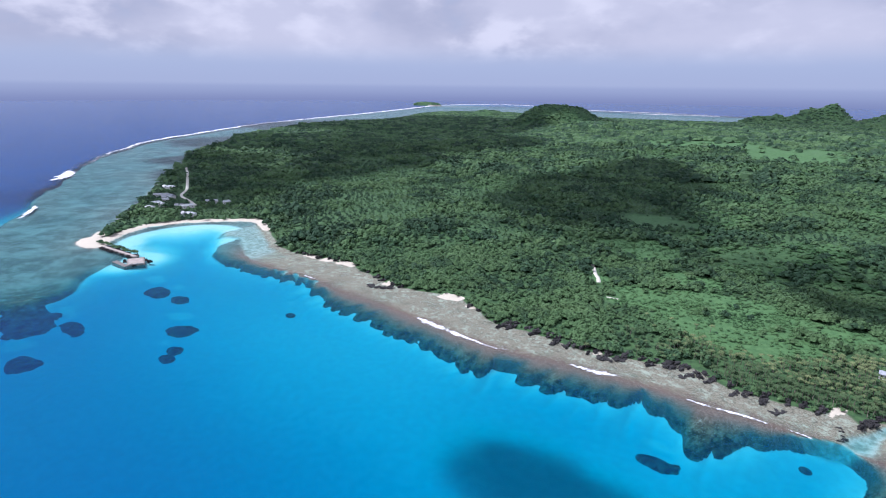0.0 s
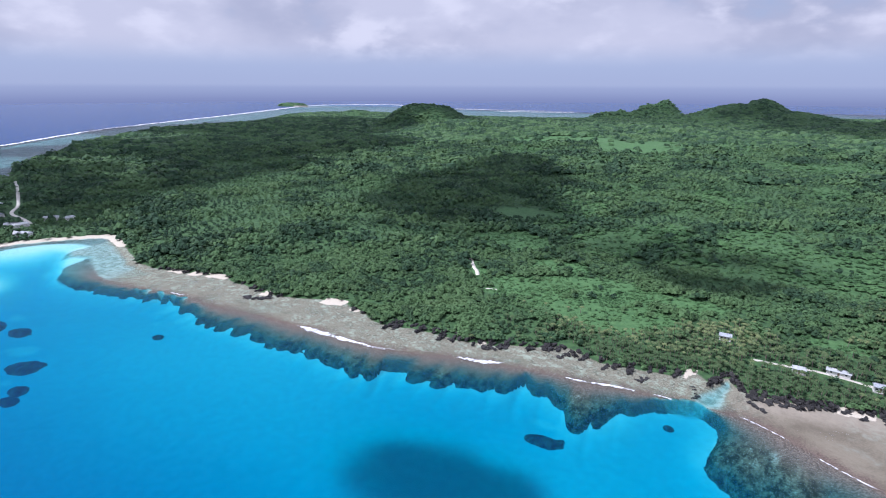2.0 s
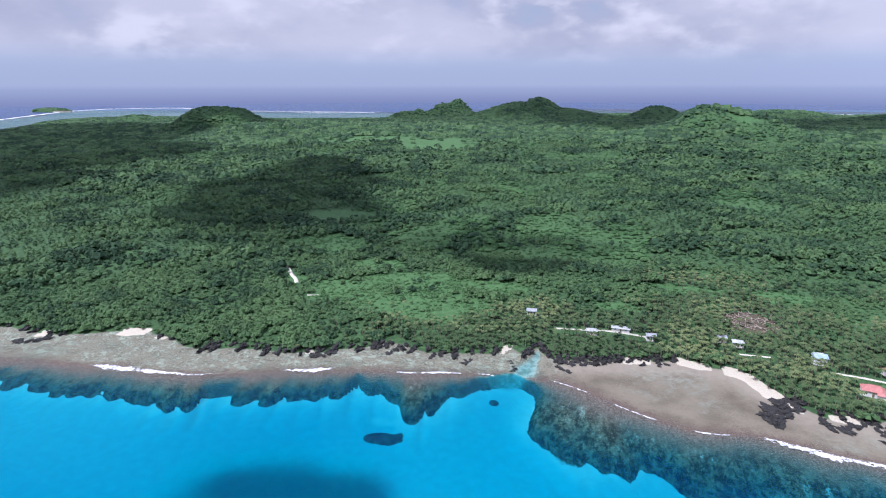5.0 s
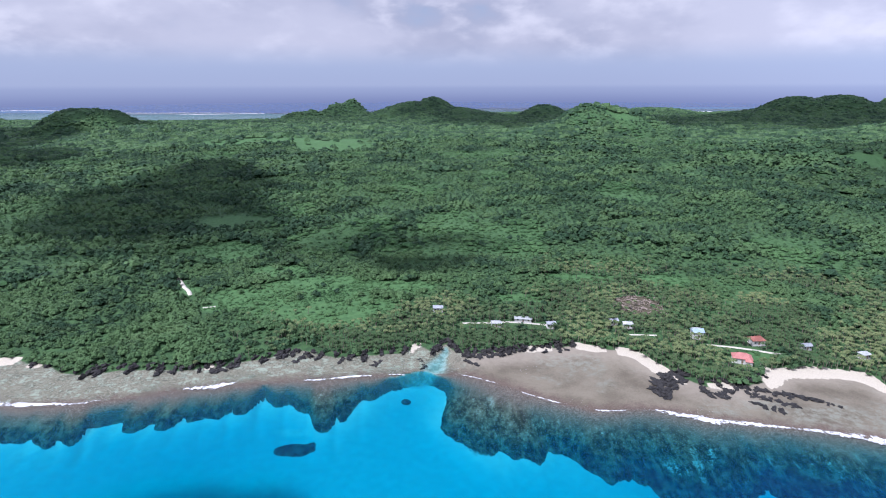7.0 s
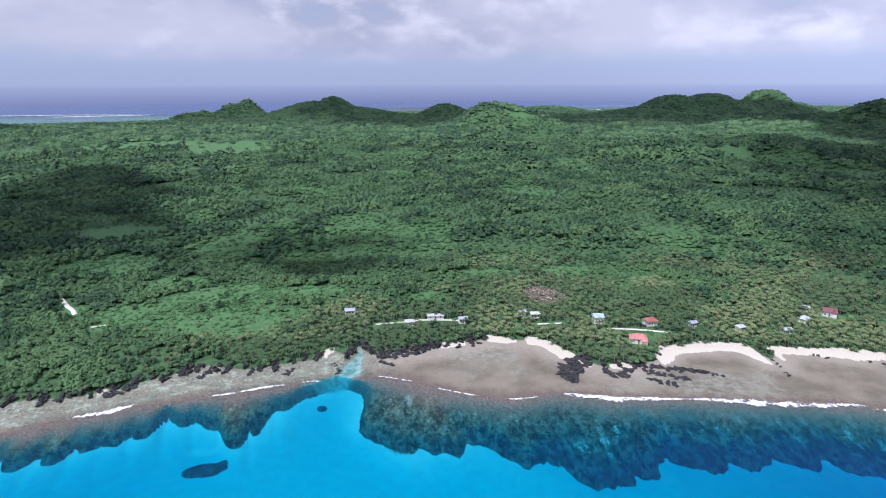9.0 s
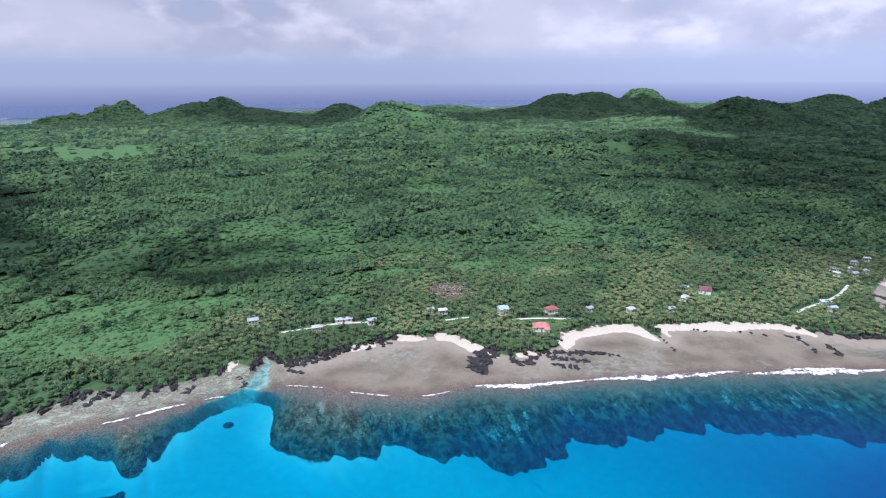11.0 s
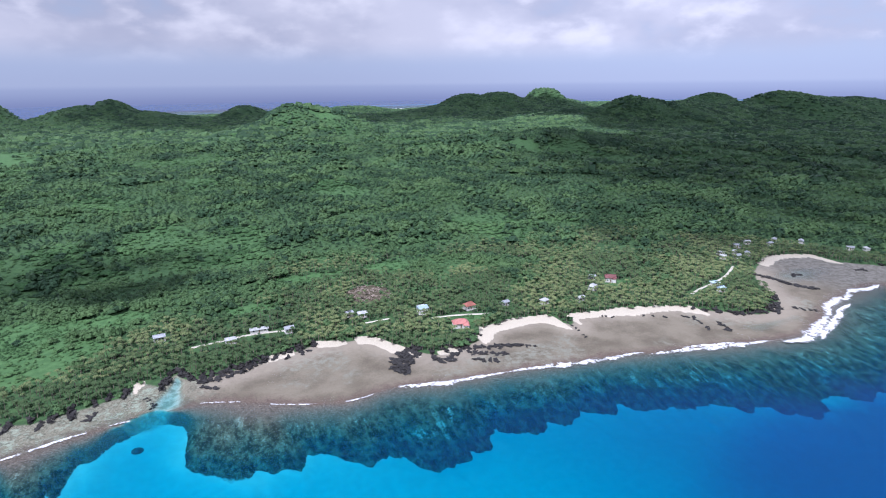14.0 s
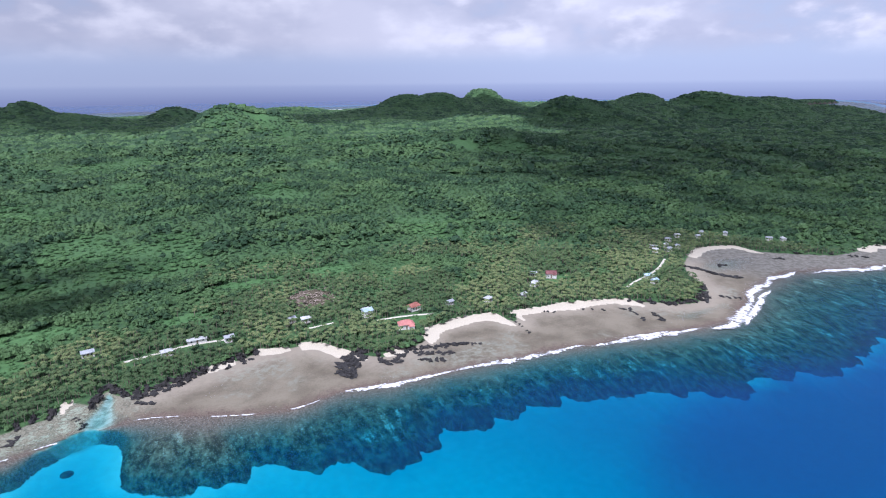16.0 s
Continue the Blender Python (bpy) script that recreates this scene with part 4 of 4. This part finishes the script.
# ---- surf ----
def foam_band(line, wide, seed, holes, z=0.12, lift=0.35, step=1.0, solid=0.0):
    """A ragged band of broken water along a line."""
    rng = np.random.RandomState(seed)
    seg = np.linalg.norm(np.diff(line, axis=0), axis=1)
    s = np.concatenate([[0], np.cumsum(seg)])
    t = np.arange(0, s[-1], step)
    cx, cy = np.interp(t, s, line[:, 0]), np.interp(t, s, line[:, 1])
    tx, ty = np.gradient(cx), np.gradient(cy)
    q = np.hypot(tx, ty) + 1e-9
    nx, ny = -ty / q, tx / q
    wob = (fbm(t, 0 * t + seed * 13.7, 14 * step, 4, seed) - 0.5) * 1.6 * wide
    half = 1.3 * wide * np.sin(np.pi * np.clip(t / s[-1], 0.01, 0.99)) ** 0.6 * (0.25 + 0.95 * fbm(t, 0 * t + seed * 7.1, 9 * step, 4, seed + 5))
    m = 7
    vs, thick = [], []
    for k in range(m):
        u = k / (m - 1) * 2 - 1
        off = wob + u * half + (rng.random_sample(len(t)) - 0.5) * wide * 0.3
        hz = z + lift * (1 - abs(u)) * (0.3 + rng.random_sample(len(t)))
        vs.append(np.stack([cx + nx * off, cy + ny * off, hz], -1))
        ends = np.minimum(1, np.minimum(t, s[-1] - t) / (0.12 * s[-1]))
        thick.append((1 - u * u) * ends * (1 + solid))
    v = np.concatenate(vs)
    i = np.arange(len(t) - 1)
    quads = []
    for k in range(m - 1):
        u = abs((k + 0.5) / (m - 1) * 2 - 1)
        keep = (fbm(t[:-1], 0 * t[:-1] + 3.3 * k, 5 * step, 3, seed + 9) * 0.75 + rng.random_sample(len(i)) * 0.25) > holes - 0.12 + 0.10 * u
        a = i[keep] + k * len(t)
        quads.append(np.stack([a, a + 1, a + 1 + len(t), a + len(t)], -1))
    quads = np.concatenate(quads)
    ob = new("surf_foam", mesh_from("surf_foam", v, quads=quads, mats=[FOAM], attrs={"thick": np.concatenate(thick)}))
    return tagged(ob, "white broken surf along the edge of the reef", "surf foam", kind="stuff")


shore = spline(SURF_LINE, 10, False)


def stretch_of(x0, x1, push=0.0):
    k = (shore[:, 0] >= x0) & (shore[:, 0] <= x1)
    return shore[k] + np.array([0, push])


for seed, (x0, x1, wide, holes, push) in enumerate([
(-340, -322, 0.9, 0.50, 2), (-236, -160, 1.9, 0.36, 0), (-228, -200, 3.2, 0.47, 1.5), (-138, -108, 2.8, 0.46, 1), (-88, -50, 1.3, 0.32, 0), (-48, -36, 0.6, 0.5, 0), (-13, 8, 0.6, 0.44, 0.5), (14, 36, 0.6, 0.48, 0), (42, 60, 0.7, 0.42, 0), (62, 130, 2.2, 0.44, -1.0),
        (120, 200, 2.8, 0.42, -1.0), (190, 270, 3.2, 0.40, -1.4), (88, 96, 2.0, 0.3, -2.0), (140, 156, 2.6, 0.3, -2.5), (215, 250, 2.0, 0.4, 1.5), (262, 330, 5.0, 0.37, -2.5), (310, 420, 4.4, 0.36, -1.5), (400, 560, 6.0, 0.36, -3.0), (285, 360, 3.6, 0.45, -8)]):
    foam_band(stretch_of(x0, x1, push), wide, seed + 1, holes, solid=0.15 + 0.15 * (x0 > 250))
outer = spline(REEF_WEST, 12, False)
brk = outer[(outer[:, 0] < -905) & (outer[:, 0] > -3300) & (outer[:, 1] < 3400)]
foam_band(brk[::-1], 13, 40, 0.24, lift=1.5, step=3.0, solid=1.0)
foam_band(np.array([(-905, 112), (-930, 128), (-960, 138), (-1000, 150)], float), 12, 41, 0.3, lift=1.2, step=1.5, solid=1.0)
foam_band(np.array([(-664, 50), (-700, 66), (-735, 75)], float), 3.5, 42, 0.42, lift=0.6, solid=1.0)
foam_band(np.array([(-1560, 2690), (-1420, 2720), (-1250, 2800), (-1120, 2830)], float), 14, 43, 0.40, lift=1.5, step=4, solid=1.0)
foam_band(np.array([(960, 3085), (1050, 3095), (1150, 3100)], float), 24, 44, 0.18, lift=1.0, step=5, solid=1.0)


# ---- lava rocks ----
def rock_mesh(seed):
    """A jagged clump of lava, longest along y."""
    bm = bmesh.new()
    rng = random.Random(seed)
    for _ in range(4):
        m = Matrix.Translation((rng.uniform(-0.45, 0.45), rng.uniform(-0.8, 0.8), rng.uniform(-0.1, 0.2))) @ Matrix.Rotation(rng.uniform(0, 3), 4, "Z") @ Matrix.Diagonal((rng.uniform(0.3, 0.6), rng.uniform(0.4, 0.8), rng.uniform(0.35, 0.8), 1))
        bmesh.ops.create_icosphere(bm, subdivisions=2, radius=1, matrix=m)
    for v in bm.verts:
        q = v.co + Vector((seed * 3.1, seed * 1.7, 0))
        v.co *= 1 + 0.7 * noise.noise(q * 2.1) + 0.55 * noise.noise(q * 5.3)
        v.co += Vector((noise.noise(q * 4.1), noise.noise(q * 4.7 + Vector((9, 0, 0))), 0.6 * noise.noise(q * 6.1))) * 0.3
        v.co.z = max(v.co.z, -0.35)
    me = bpy.data.meshes.new("lava_rock")
    bm.to_mesh(me)
    bm.free()
    me.materials.append(LAVA)
    return me


ROCKS = [rock_mesh(k) for k in range(9)]


def rock(x, y, sx, sy, sz, turn, k):
    ob = new("lava_rock", ROCKS[k % 9])
    z = max(ground_z(x, y), -0.4)
    ob.matrix_world = Matrix.Translation((x, y, z + 0.2 * sz)) @ Matrix.Rotation(turn, 4, "Z") @ Matrix.Diagonal((sx, sy, sz, 1))
    return tagged(ob, "jagged black lava rock at the edge of the reef flat", "rock", "black lava rocks along the shore")


rng = random.Random(5)
edge_line = spline(COAST_MID + COAST_EAST[:18], 12, False)
# stretches of the shore: from x, to x, gap between fingers, size, rocks to a finger
STRETCHES = [(-410, -345, 8.0, 1.9, 2), (-320, -268, 8.0, 2.0, 2), (-232, -190, 8.0, 2.1, 2), (-195, -40, 6.2, 2.3, 3), (-30, 20, 3.4, 2.3, 2), (24, 48, 3.2, 2.0, 2), (92, 130, 5, 1.8, 1), (255, 325, 5.0, 2.0, 2), (440, 560, 12, 1.3, 1)]
count = 0
for x_from, x_to, gap, size, links in STRETCHES:
    walked, last = 0.0, None
    for p in edge_line:
        if not x_from < p[0] < x_to:
            continue
        walked += 0 if last is None else math.hypot(p[0] - last[0], p[1] - last[1])
        last = p
        if walked > gap * rng.uniform(0.6, 1.4):
            walked = 0.0
            lean = rng.uniform(-0.7, 0.5)
            for j in range(links if rng.random() > 0.35 else 1):
                q = size * rng.uniform(0.75, 1.2) * (1 - 0.12 * j)
                out = 1.6 - j * 1.5 * size * 0.8
                rock(p[0] - out * math.tan(lean) * 0.6 + rng.uniform(-0.5, 0.5), p[1] + out, 0.95 * q, 1.3 * q, 0.85 * q, -lean + rng.uniform(-0.3, 0.3), count)
                count += 1
# fingers and fields of lava that run out over the flat: line, size, spread
for pts, size, wide in [([(92, 243), (87, 241), (82, 238), (79, 233), (78, 228), (79, 225)], 2.4, 1.8), ([(86, 236), (84, 231)], 2.2, 1.2), ([(95, 232), (97, 228), (101, 225), (105, 228), (110, 231)], 1.7, 0.8),
                        ([(112, 234), (117, 233), (122, 231), (127, 229), (132, 228), (137, 227), (141, 225)], 1.8, 1.4), ([(114, 229), (118, 226), (122, 224)], 1.5, 1.0), ([(115, 220), (118, 218), (122, 215)], 1.6, 0.6), ([(126, 222), (130, 220)], 1.6, 0.8), ([(145, 223), (148, 221)], 1.0, 0.4),
                        ([(181, 240), (181, 233), (180, 226), (179, 218)], 0.8, 0.3), ([(-278, 211), (-276, 207), (-283, 205), (-290, 203)], 2.0, 0.8), ([(-33, 250), (-31, 245), (-30, 241)], 0.9, 0.6),
                        ([(-128, 229), (-125, 231), (-120, 235)], 1.9, 0.6), ([(228, 227), (236, 221)], 1.1, 0.8), ([(247, 217), (251, 214), (249, 206), (247, 198)], 1.2, 1.2), ([(259, 200), (256, 195), (254, 192)], 1.5, 1.2),
                        ([(348, 250), (352, 242), (353, 236)], 2.2, 1.5), ([(352, 232), (353, 226), (355, 221), (357, 217), (360, 213)], 2.1, 0.7), ([(372, 236), (378, 238)], 1.8, 1.2), ([(316, 198), (319, 194), (325, 190)], 1.3, 0.9), ([(300, 196), (306, 200), (312, 205)], 1.9, 1.2),
                        ([(424, 225), (428, 223)], 1.6, 0.6), ([(478, 199), (484, 192)], 1.8, 0.8), ([(205, 236), (209, 233)], 0.9, 0.5), ([(-52, 245), (-54, 241)], 1.2, 0.5), ([(-92, 246), (-93, 241)], 1.4, 0.5),
                        ([(-70, 247), (-71, 243)], 1.3, 0.5), ([(18, 262), (30, 262), (42, 265)], 1.5, 0.8), ([(-12, 254), (-6, 254), (0, 255), (6, 256)], 1.8, 0.9), ([(-9, 248), (-5, 245)], 1.5, 0.5)]:
    for x, y in spline(pts, 2, False):
        for _ in range(2 if wide > 1.5 else 1):
            rock(x + rng.uniform(-wide, wide), y + rng.uniform(-wide, wide), size * rng.uniform(0.9, 1.4), size * rng.uniform(1.0, 1.6), size * rng.uniform(0.3, 0.55), rng.uniform(-1.2, 1.2), count)
            count += 1


# ---- houses ----
WALL_WHITE = plain("painted_wall", (0.62, 0.61, 0.57), (0.74, 0.73, 0.69), 0.9)
TIMBER = plain("timber", (0.17, 0.12, 0.08), (0.28, 0.21, 0.15), 1.0)
GLASS = plain("window_glass", (0.03, 0.04, 0.05), (0.05, 0.06, 0.07), 1.0, 0.1)
ROOFS = {"pink": plain("roof_pink", (0.44, 0.16, 0.14), (0.54, 0.23, 0.20), 0.5, 0.6), "red": plain("roof_red", (0.24, 0.085, 0.06), (0.34, 0.13, 0.10), 0.5, 0.6),
         "maroon": plain("roof_maroon", (0.13, 0.045, 0.045), (0.20, 0.075, 0.075), 0.5, 0.6), "grey": plain("roof_grey", (0.26, 0.28, 0.30), (0.40, 0.42, 0.44), 0.5, 0.5),
         "white": plain("roof_white", (0.36, 0.38, 0.38), (0.50, 0.51, 0.50), 0.5, 0.5), "blue": plain("roof_blue", (0.30, 0.42, 0.50), (0.44, 0.55, 0.60), 0.5, 0.5)}


def house(x, y, long, deep, tall, turn, roof, label, hip=0.35, rise=None, wing=False):
    """A small house: walls, door, windows, pitched roof with ribs, steps and a veranda post at each corner."""
    base = new("house")
    base.matrix_world = Matrix.Translation((x, y, ground_z(x, y) + 0.25)) @ Matrix.Rotation(turn, 4, "Z")
    tagged(base, label, "house", "houses among the palms")
    rise = rise or 0.28 * deep
    part("wall", add_box(bmesh.new(), 0, 0, tall / 2, long, deep, tall, bevel=0.03), WALL_WHITE, base)
    part("plinth", add_box(bmesh.new(), 0, 0, -0.25, long + 0.5, deep + 0.5, 0.6, bevel=0.04), CONCRETE, base, "low concrete plinth")
    rm = ROOFS[roof]
    over = 0.45
    lx, ly = long / 2 + over, deep / 2 + over
    rx = long / 2 * (1 - hip) if hip else lx
    bm = bmesh.new()
    low = [bm.verts.new(v) for v in ((-lx, -ly, tall), (lx, -ly, tall), (lx, ly, tall), (-lx, ly, tall))]
    under = [bm.verts.new(v) for v in ((-lx, -ly, tall - 0.12), (lx, -ly, tall - 0.12), (lx, ly, tall - 0.12), (-lx, ly, tall - 0.12))]
    r0, r1 = bm.verts.new((-rx, 0, tall + rise)), bm.verts.new((rx, 0, tall + rise))
    for f in ((low[0], low[1], r1, r0), (low[2], low[3], r0, r1), (low[1], low[2], r1), (low[3], low[0], r0), under[::-1]):
        bm.faces.new(f)
    for k in range(4):
        bm.faces.new((under[k], under[(k + 1) % 4], low[(k + 1) % 4], low[k]))
    top = part("roof", bm, rm, base, roof + " sheet-metal roof")
    bm = bmesh.new()
    add_box(bm, 0, 0, tall + rise + 0.03, 2 * rx, 0.22, 0.08)
    part("ridge", bm, rm, top)
    for k in range(max(3, int(long / 1.1))):
        u = (k + 0.5) / max(3, int(long / 1.1)) * 2 - 1
        if abs(u) * lx < rx:
            for sgn in (-1, 1):
                bm = bmesh.new()
                a = bm.verts.new((u * lx - 0.04, sgn * ly, tall + 0.05)), bm.verts.new((u * lx + 0.04, sgn * ly, tall + 0.05))
                b = bm.verts.new((u * lx + 0.04, 0, tall + rise + 0.05)), bm.verts.new((u * lx - 0.04, 0, tall + rise + 0.05))
                bm.faces.new((a[0], a[1], b[0], b[1]) if sgn < 0 else (a[1], a[0], b[1], b[0]))
                bmesh.ops.solidify(bm, geom=bm.faces[:], thickness=0.05)
                part("rib", bm, rm, top)
    part("door", add_box(bmesh.new(), 0, -deep / 2 - 0.02, 1.0, 0.85, 0.08, 2.0), TIMBER, base, "brown wooden door")
    for u in (-0.32, 0.32):
        for sgn in (-1, 1):
            win = part("window", add_box(bmesh.new(), u * long, sgn * (deep / 2 + 0.015), 1.35, 1.0, 0.07, 0.95), WALL_WHITE, base)
            part("pane", add_box(bmesh.new(), u * long, sgn * (deep / 2 + 0.05), 1.35, 0.84, 0.03, 0.8), GLASS, win, "dark window pane")
    part("step", add_box(bmesh.new(), 0, -deep / 2 - 0.55, -0.1, 1.4, 0.6, 0.25), CONCRETE, base)
    if wing:
        bm = add_box(bmesh.new(), long * 0.32, -deep * 0.62, tall * 0.42, long * 0.34, deep * 0.6, tall * 0.84)
        part("porch", bm, WALL_WHITE, base)
        bm = bmesh.new()
        w2, y0, y1 = long * 0.21, -deep * 0.98, -deep * 0.1
        c = long * 0.32
        v = [bm.verts.new(q) for q in ((c - w2, y0, tall * 0.86), (c + w2, y0, tall * 0.86), (c + w2, y1, tall * 0.86), (c - w2, y1, tall * 0.86), (c, y0 + w2 * 0.7, tall + rise * 0.7), (c, y1, tall + rise * 0.7))]
        for f in ((v[0], v[1], v[4]), (v[1], v[2], v[5], v[4]), (v[3], v[0], v[4], v[5]), (v[2], v[3], v[5])):
            bm.faces.new(f)
        part("porch_roof", bm, rm, base, roof + " porch roof")
    return base


CONCRETE = plain("concrete", (0.33, 0.32, 0.30), (0.46, 0.45, 0.42), 0.8)
house(-29, 305, 5.2, 3.6, 2.4, 0.1, "grey", "small white house with a grey metal roof among palms", 0.0)
house(5, 287, 5.0, 3.4, 2.3, 0.05, "white", "low white house beside the coral lane", 0.3)
house(20, 294.5, 9.0, 3.0, 2.0, -0.03, "white", "long low white house with a pale roof beside the lane", 0.0)
house(35, 289, 4.4, 3.4, 2.5, 0.1, "grey", "small house with a grey metal roof by the lane", 0.0)
house(70, 296, 4.2, 3.2, 2.3, 0.2, "grey", "small weathered house with a grey roof", 0.0)
house(77, 291.5, 5.0, 3.4, 2.5, -0.1, "white", "white-roofed house beside palms", 0.2)
house(110, 281, 5.2, 4.6, 3.6, 0.05, "blue", "two-storey house with a pale blue metal roof", 0.0)
house(111, 286, 3.4, 3.0, 2.3, 0.05, "white", "small white outbuilding behind a house", 0.0)
house(123, 257, 8.2, 5.2, 2.6, -0.25, "pink", "large house with a pink-red hipped roof near the beach", 0.5, 2.0, True)
house(138, 276, 6.4, 4.6, 2.5, 0.15, "red", "house with a rust-red hipped roof by the lane", 0.5, 1.7)
house(160, 272, 4.4, 3.0, 2.2, 0.2, "grey", "small grey-roofed house half hidden by palms", 0.0)
house(183, 264, 4.0, 3.4, 2.4, 0.3, "white", "small white-roofed house behind the beach", 0.4)
house(206, 259, 4.8, 2.6, 2.2, 0.2, "white", "long low white-roofed shelter behind the beach", 0.0)
house(225, 271, 5.6, 4.2, 2.2, 0.5, "white", "round-ended house with a whitish roof", 0.9, 1.6)
house(245, 278, 6.6, 3.8, 2.9, -0.5, "maroon", "white hall with a steep maroon gabled roof", 0.0, 1.9, True)
house(236, 286, 4.6, 3.4, 2.3, -0.4, "grey", "grey-roofed shed beside the hall", 0.0)
for k, (x, y) in enumerate(VILLAGE):
    house(x, y, 4.0 + 0.6 * (k % 3), 3.2, 2.2, 0.45 * (k % 5) - 0.8, "blue" if 11 <= k <= 12 else ("white", "grey", "grey")[k % 3], "small village house with a pale metal roof", 0.3 * (k % 2))
for k, (x, y) in enumerate([(-743, 210), (-733, 214), (-690, 188), (-684, 193), (-672, 196), (-669, 188), (-655, 183), (-644, 171), (-634, 174), (-622, 159), (-612, 186), (-604, 191), (-571, 176), (-566, 181), (-612, 219), (-599, 230)]):
    house(x, y, 8.0 + (k % 3) * 2, 5.4, 2.8, 0.5 * (k % 4), ("white", "grey", "white")[k % 3], "pale-roofed village house near the sandy point", 0.25 * (k % 2))


# ---- stone jetty at the sandy point ----
jetty = new("jetty")
jetty.matrix_world = Matrix.Translation((0, 0, 0))
tagged(jetty, "stone jetty with a concrete head off the sandy point", "jetty")
STONE = plain("jetty_stone", (0.12, 0.11, 0.10), (0.24, 0.21, 0.18), 0.6)
DECK = plain("jetty_deck", (0.30, 0.25, 0.21), (0.44, 0.38, 0.33), 0.4)
turn = 0.25
part("causeway", add_box(bmesh.new(), -481, 97.5, -3.6, 50, 4.2, 9.0, turn, 0.3), STONE, jetty)
part("road_strip", add_box(bmesh.new(), -482, 97, 0.98, 48, 2.0, 0.16, turn), DECK, jetty)
part("head", add_box(bmesh.new(), -444, 100, -4.0, 18, 12, 10.1, -0.25, 0.3), STONE, jetty)
part("deck", add_box(bmesh.new(), -443.6, 100, 1.12, 16, 10, 0.25, -0.25), DECK, jetty, "tan concrete deck")
part("outer_arm", add_box(bmesh.new(), -447, 90.5, -4.3, 20, 4.0, 9.6, 0.2, 0.3), STONE, jetty)
part("end_wall", add_box(bmesh.new(), -435.2, 98, 1.5, 0.8, 9, 0.6, -0.25), DECK, jetty)
for k in range(52):
    u = rng.uniform(-26, 46)
    side = rng.choice((-1, 1)) * (2.6 if u < 22 else 6.2)
    x, y = -481 + u * math.cos(turn) - side * math.sin(turn), 97.5 + u * math.sin(turn) * (1 if u < 22 else 0.4) + side * math.cos(turn)
    ob = new("boulder", ROCKS[k % 9])
    ob.matrix_world = Matrix.Translation((x, y, 0.1)) @ Matrix.Rotation(rng.uniform(0, 6), 4, "Z") @ Matrix.Scale(rng.uniform(0.9, 1.7), 4)
    ob.parent = jetty
nb = 26
bx = np.array([-520 + k * 2.2 + rng.uniform(-0.6, 0.6) for k in range(nb)])
by = np.array([89.5 + (q + 520) * 0.25 + rng.uniform(0.5, 2.6) for q in bx])
sz = np.array([rng.uniform(1.0, 2.4) for _ in range(nb)])
tagged(new("shrubs", scattered("shrubs", NEAR_CROWNS, np.stack([bx, by, 1.2 + 0.5 * sz], -1), bx, np.stack([sz, sz, sz], -1), CANOPY)), "dark green shrubs along the stone jetty", "shrubs", kind="stuff")


# ---- felled plot ----
LOG = plain("dead_wood", (0.26, 0.20, 0.16), (0.42, 0.35, 0.29), 0.8)
lv, lf = bm_arrays((lambda b: (bmesh.ops.create_cone(b, cap_ends=True, segments=5, radius1=0.16, radius2=0.1, depth=1.0, matrix=Matrix.Rotation(1.57, 4, "X")), b)[1])(bmesh.new()))
lr = np.random.RandomState(8)
lx, ly = 90 + lr.uniform(-14, 14, 150), 326 + lr.uniform(-15, 15, 150)
tagged(new("felled_logs", scattered("felled_logs", [(lv, lf)], np.stack([lx, ly, fields(lx, ly)[3] + 0.35], -1), lr.uniform(0, 6.28, 150), np.stack([lr.uniform(0.8, 1.6, 150), lr.uniform(2, 5, 150), np.ones(150)], -1), LOG)),
       "grey-brown felled trunks in a cleared plot", "felled logs", kind="stuff")
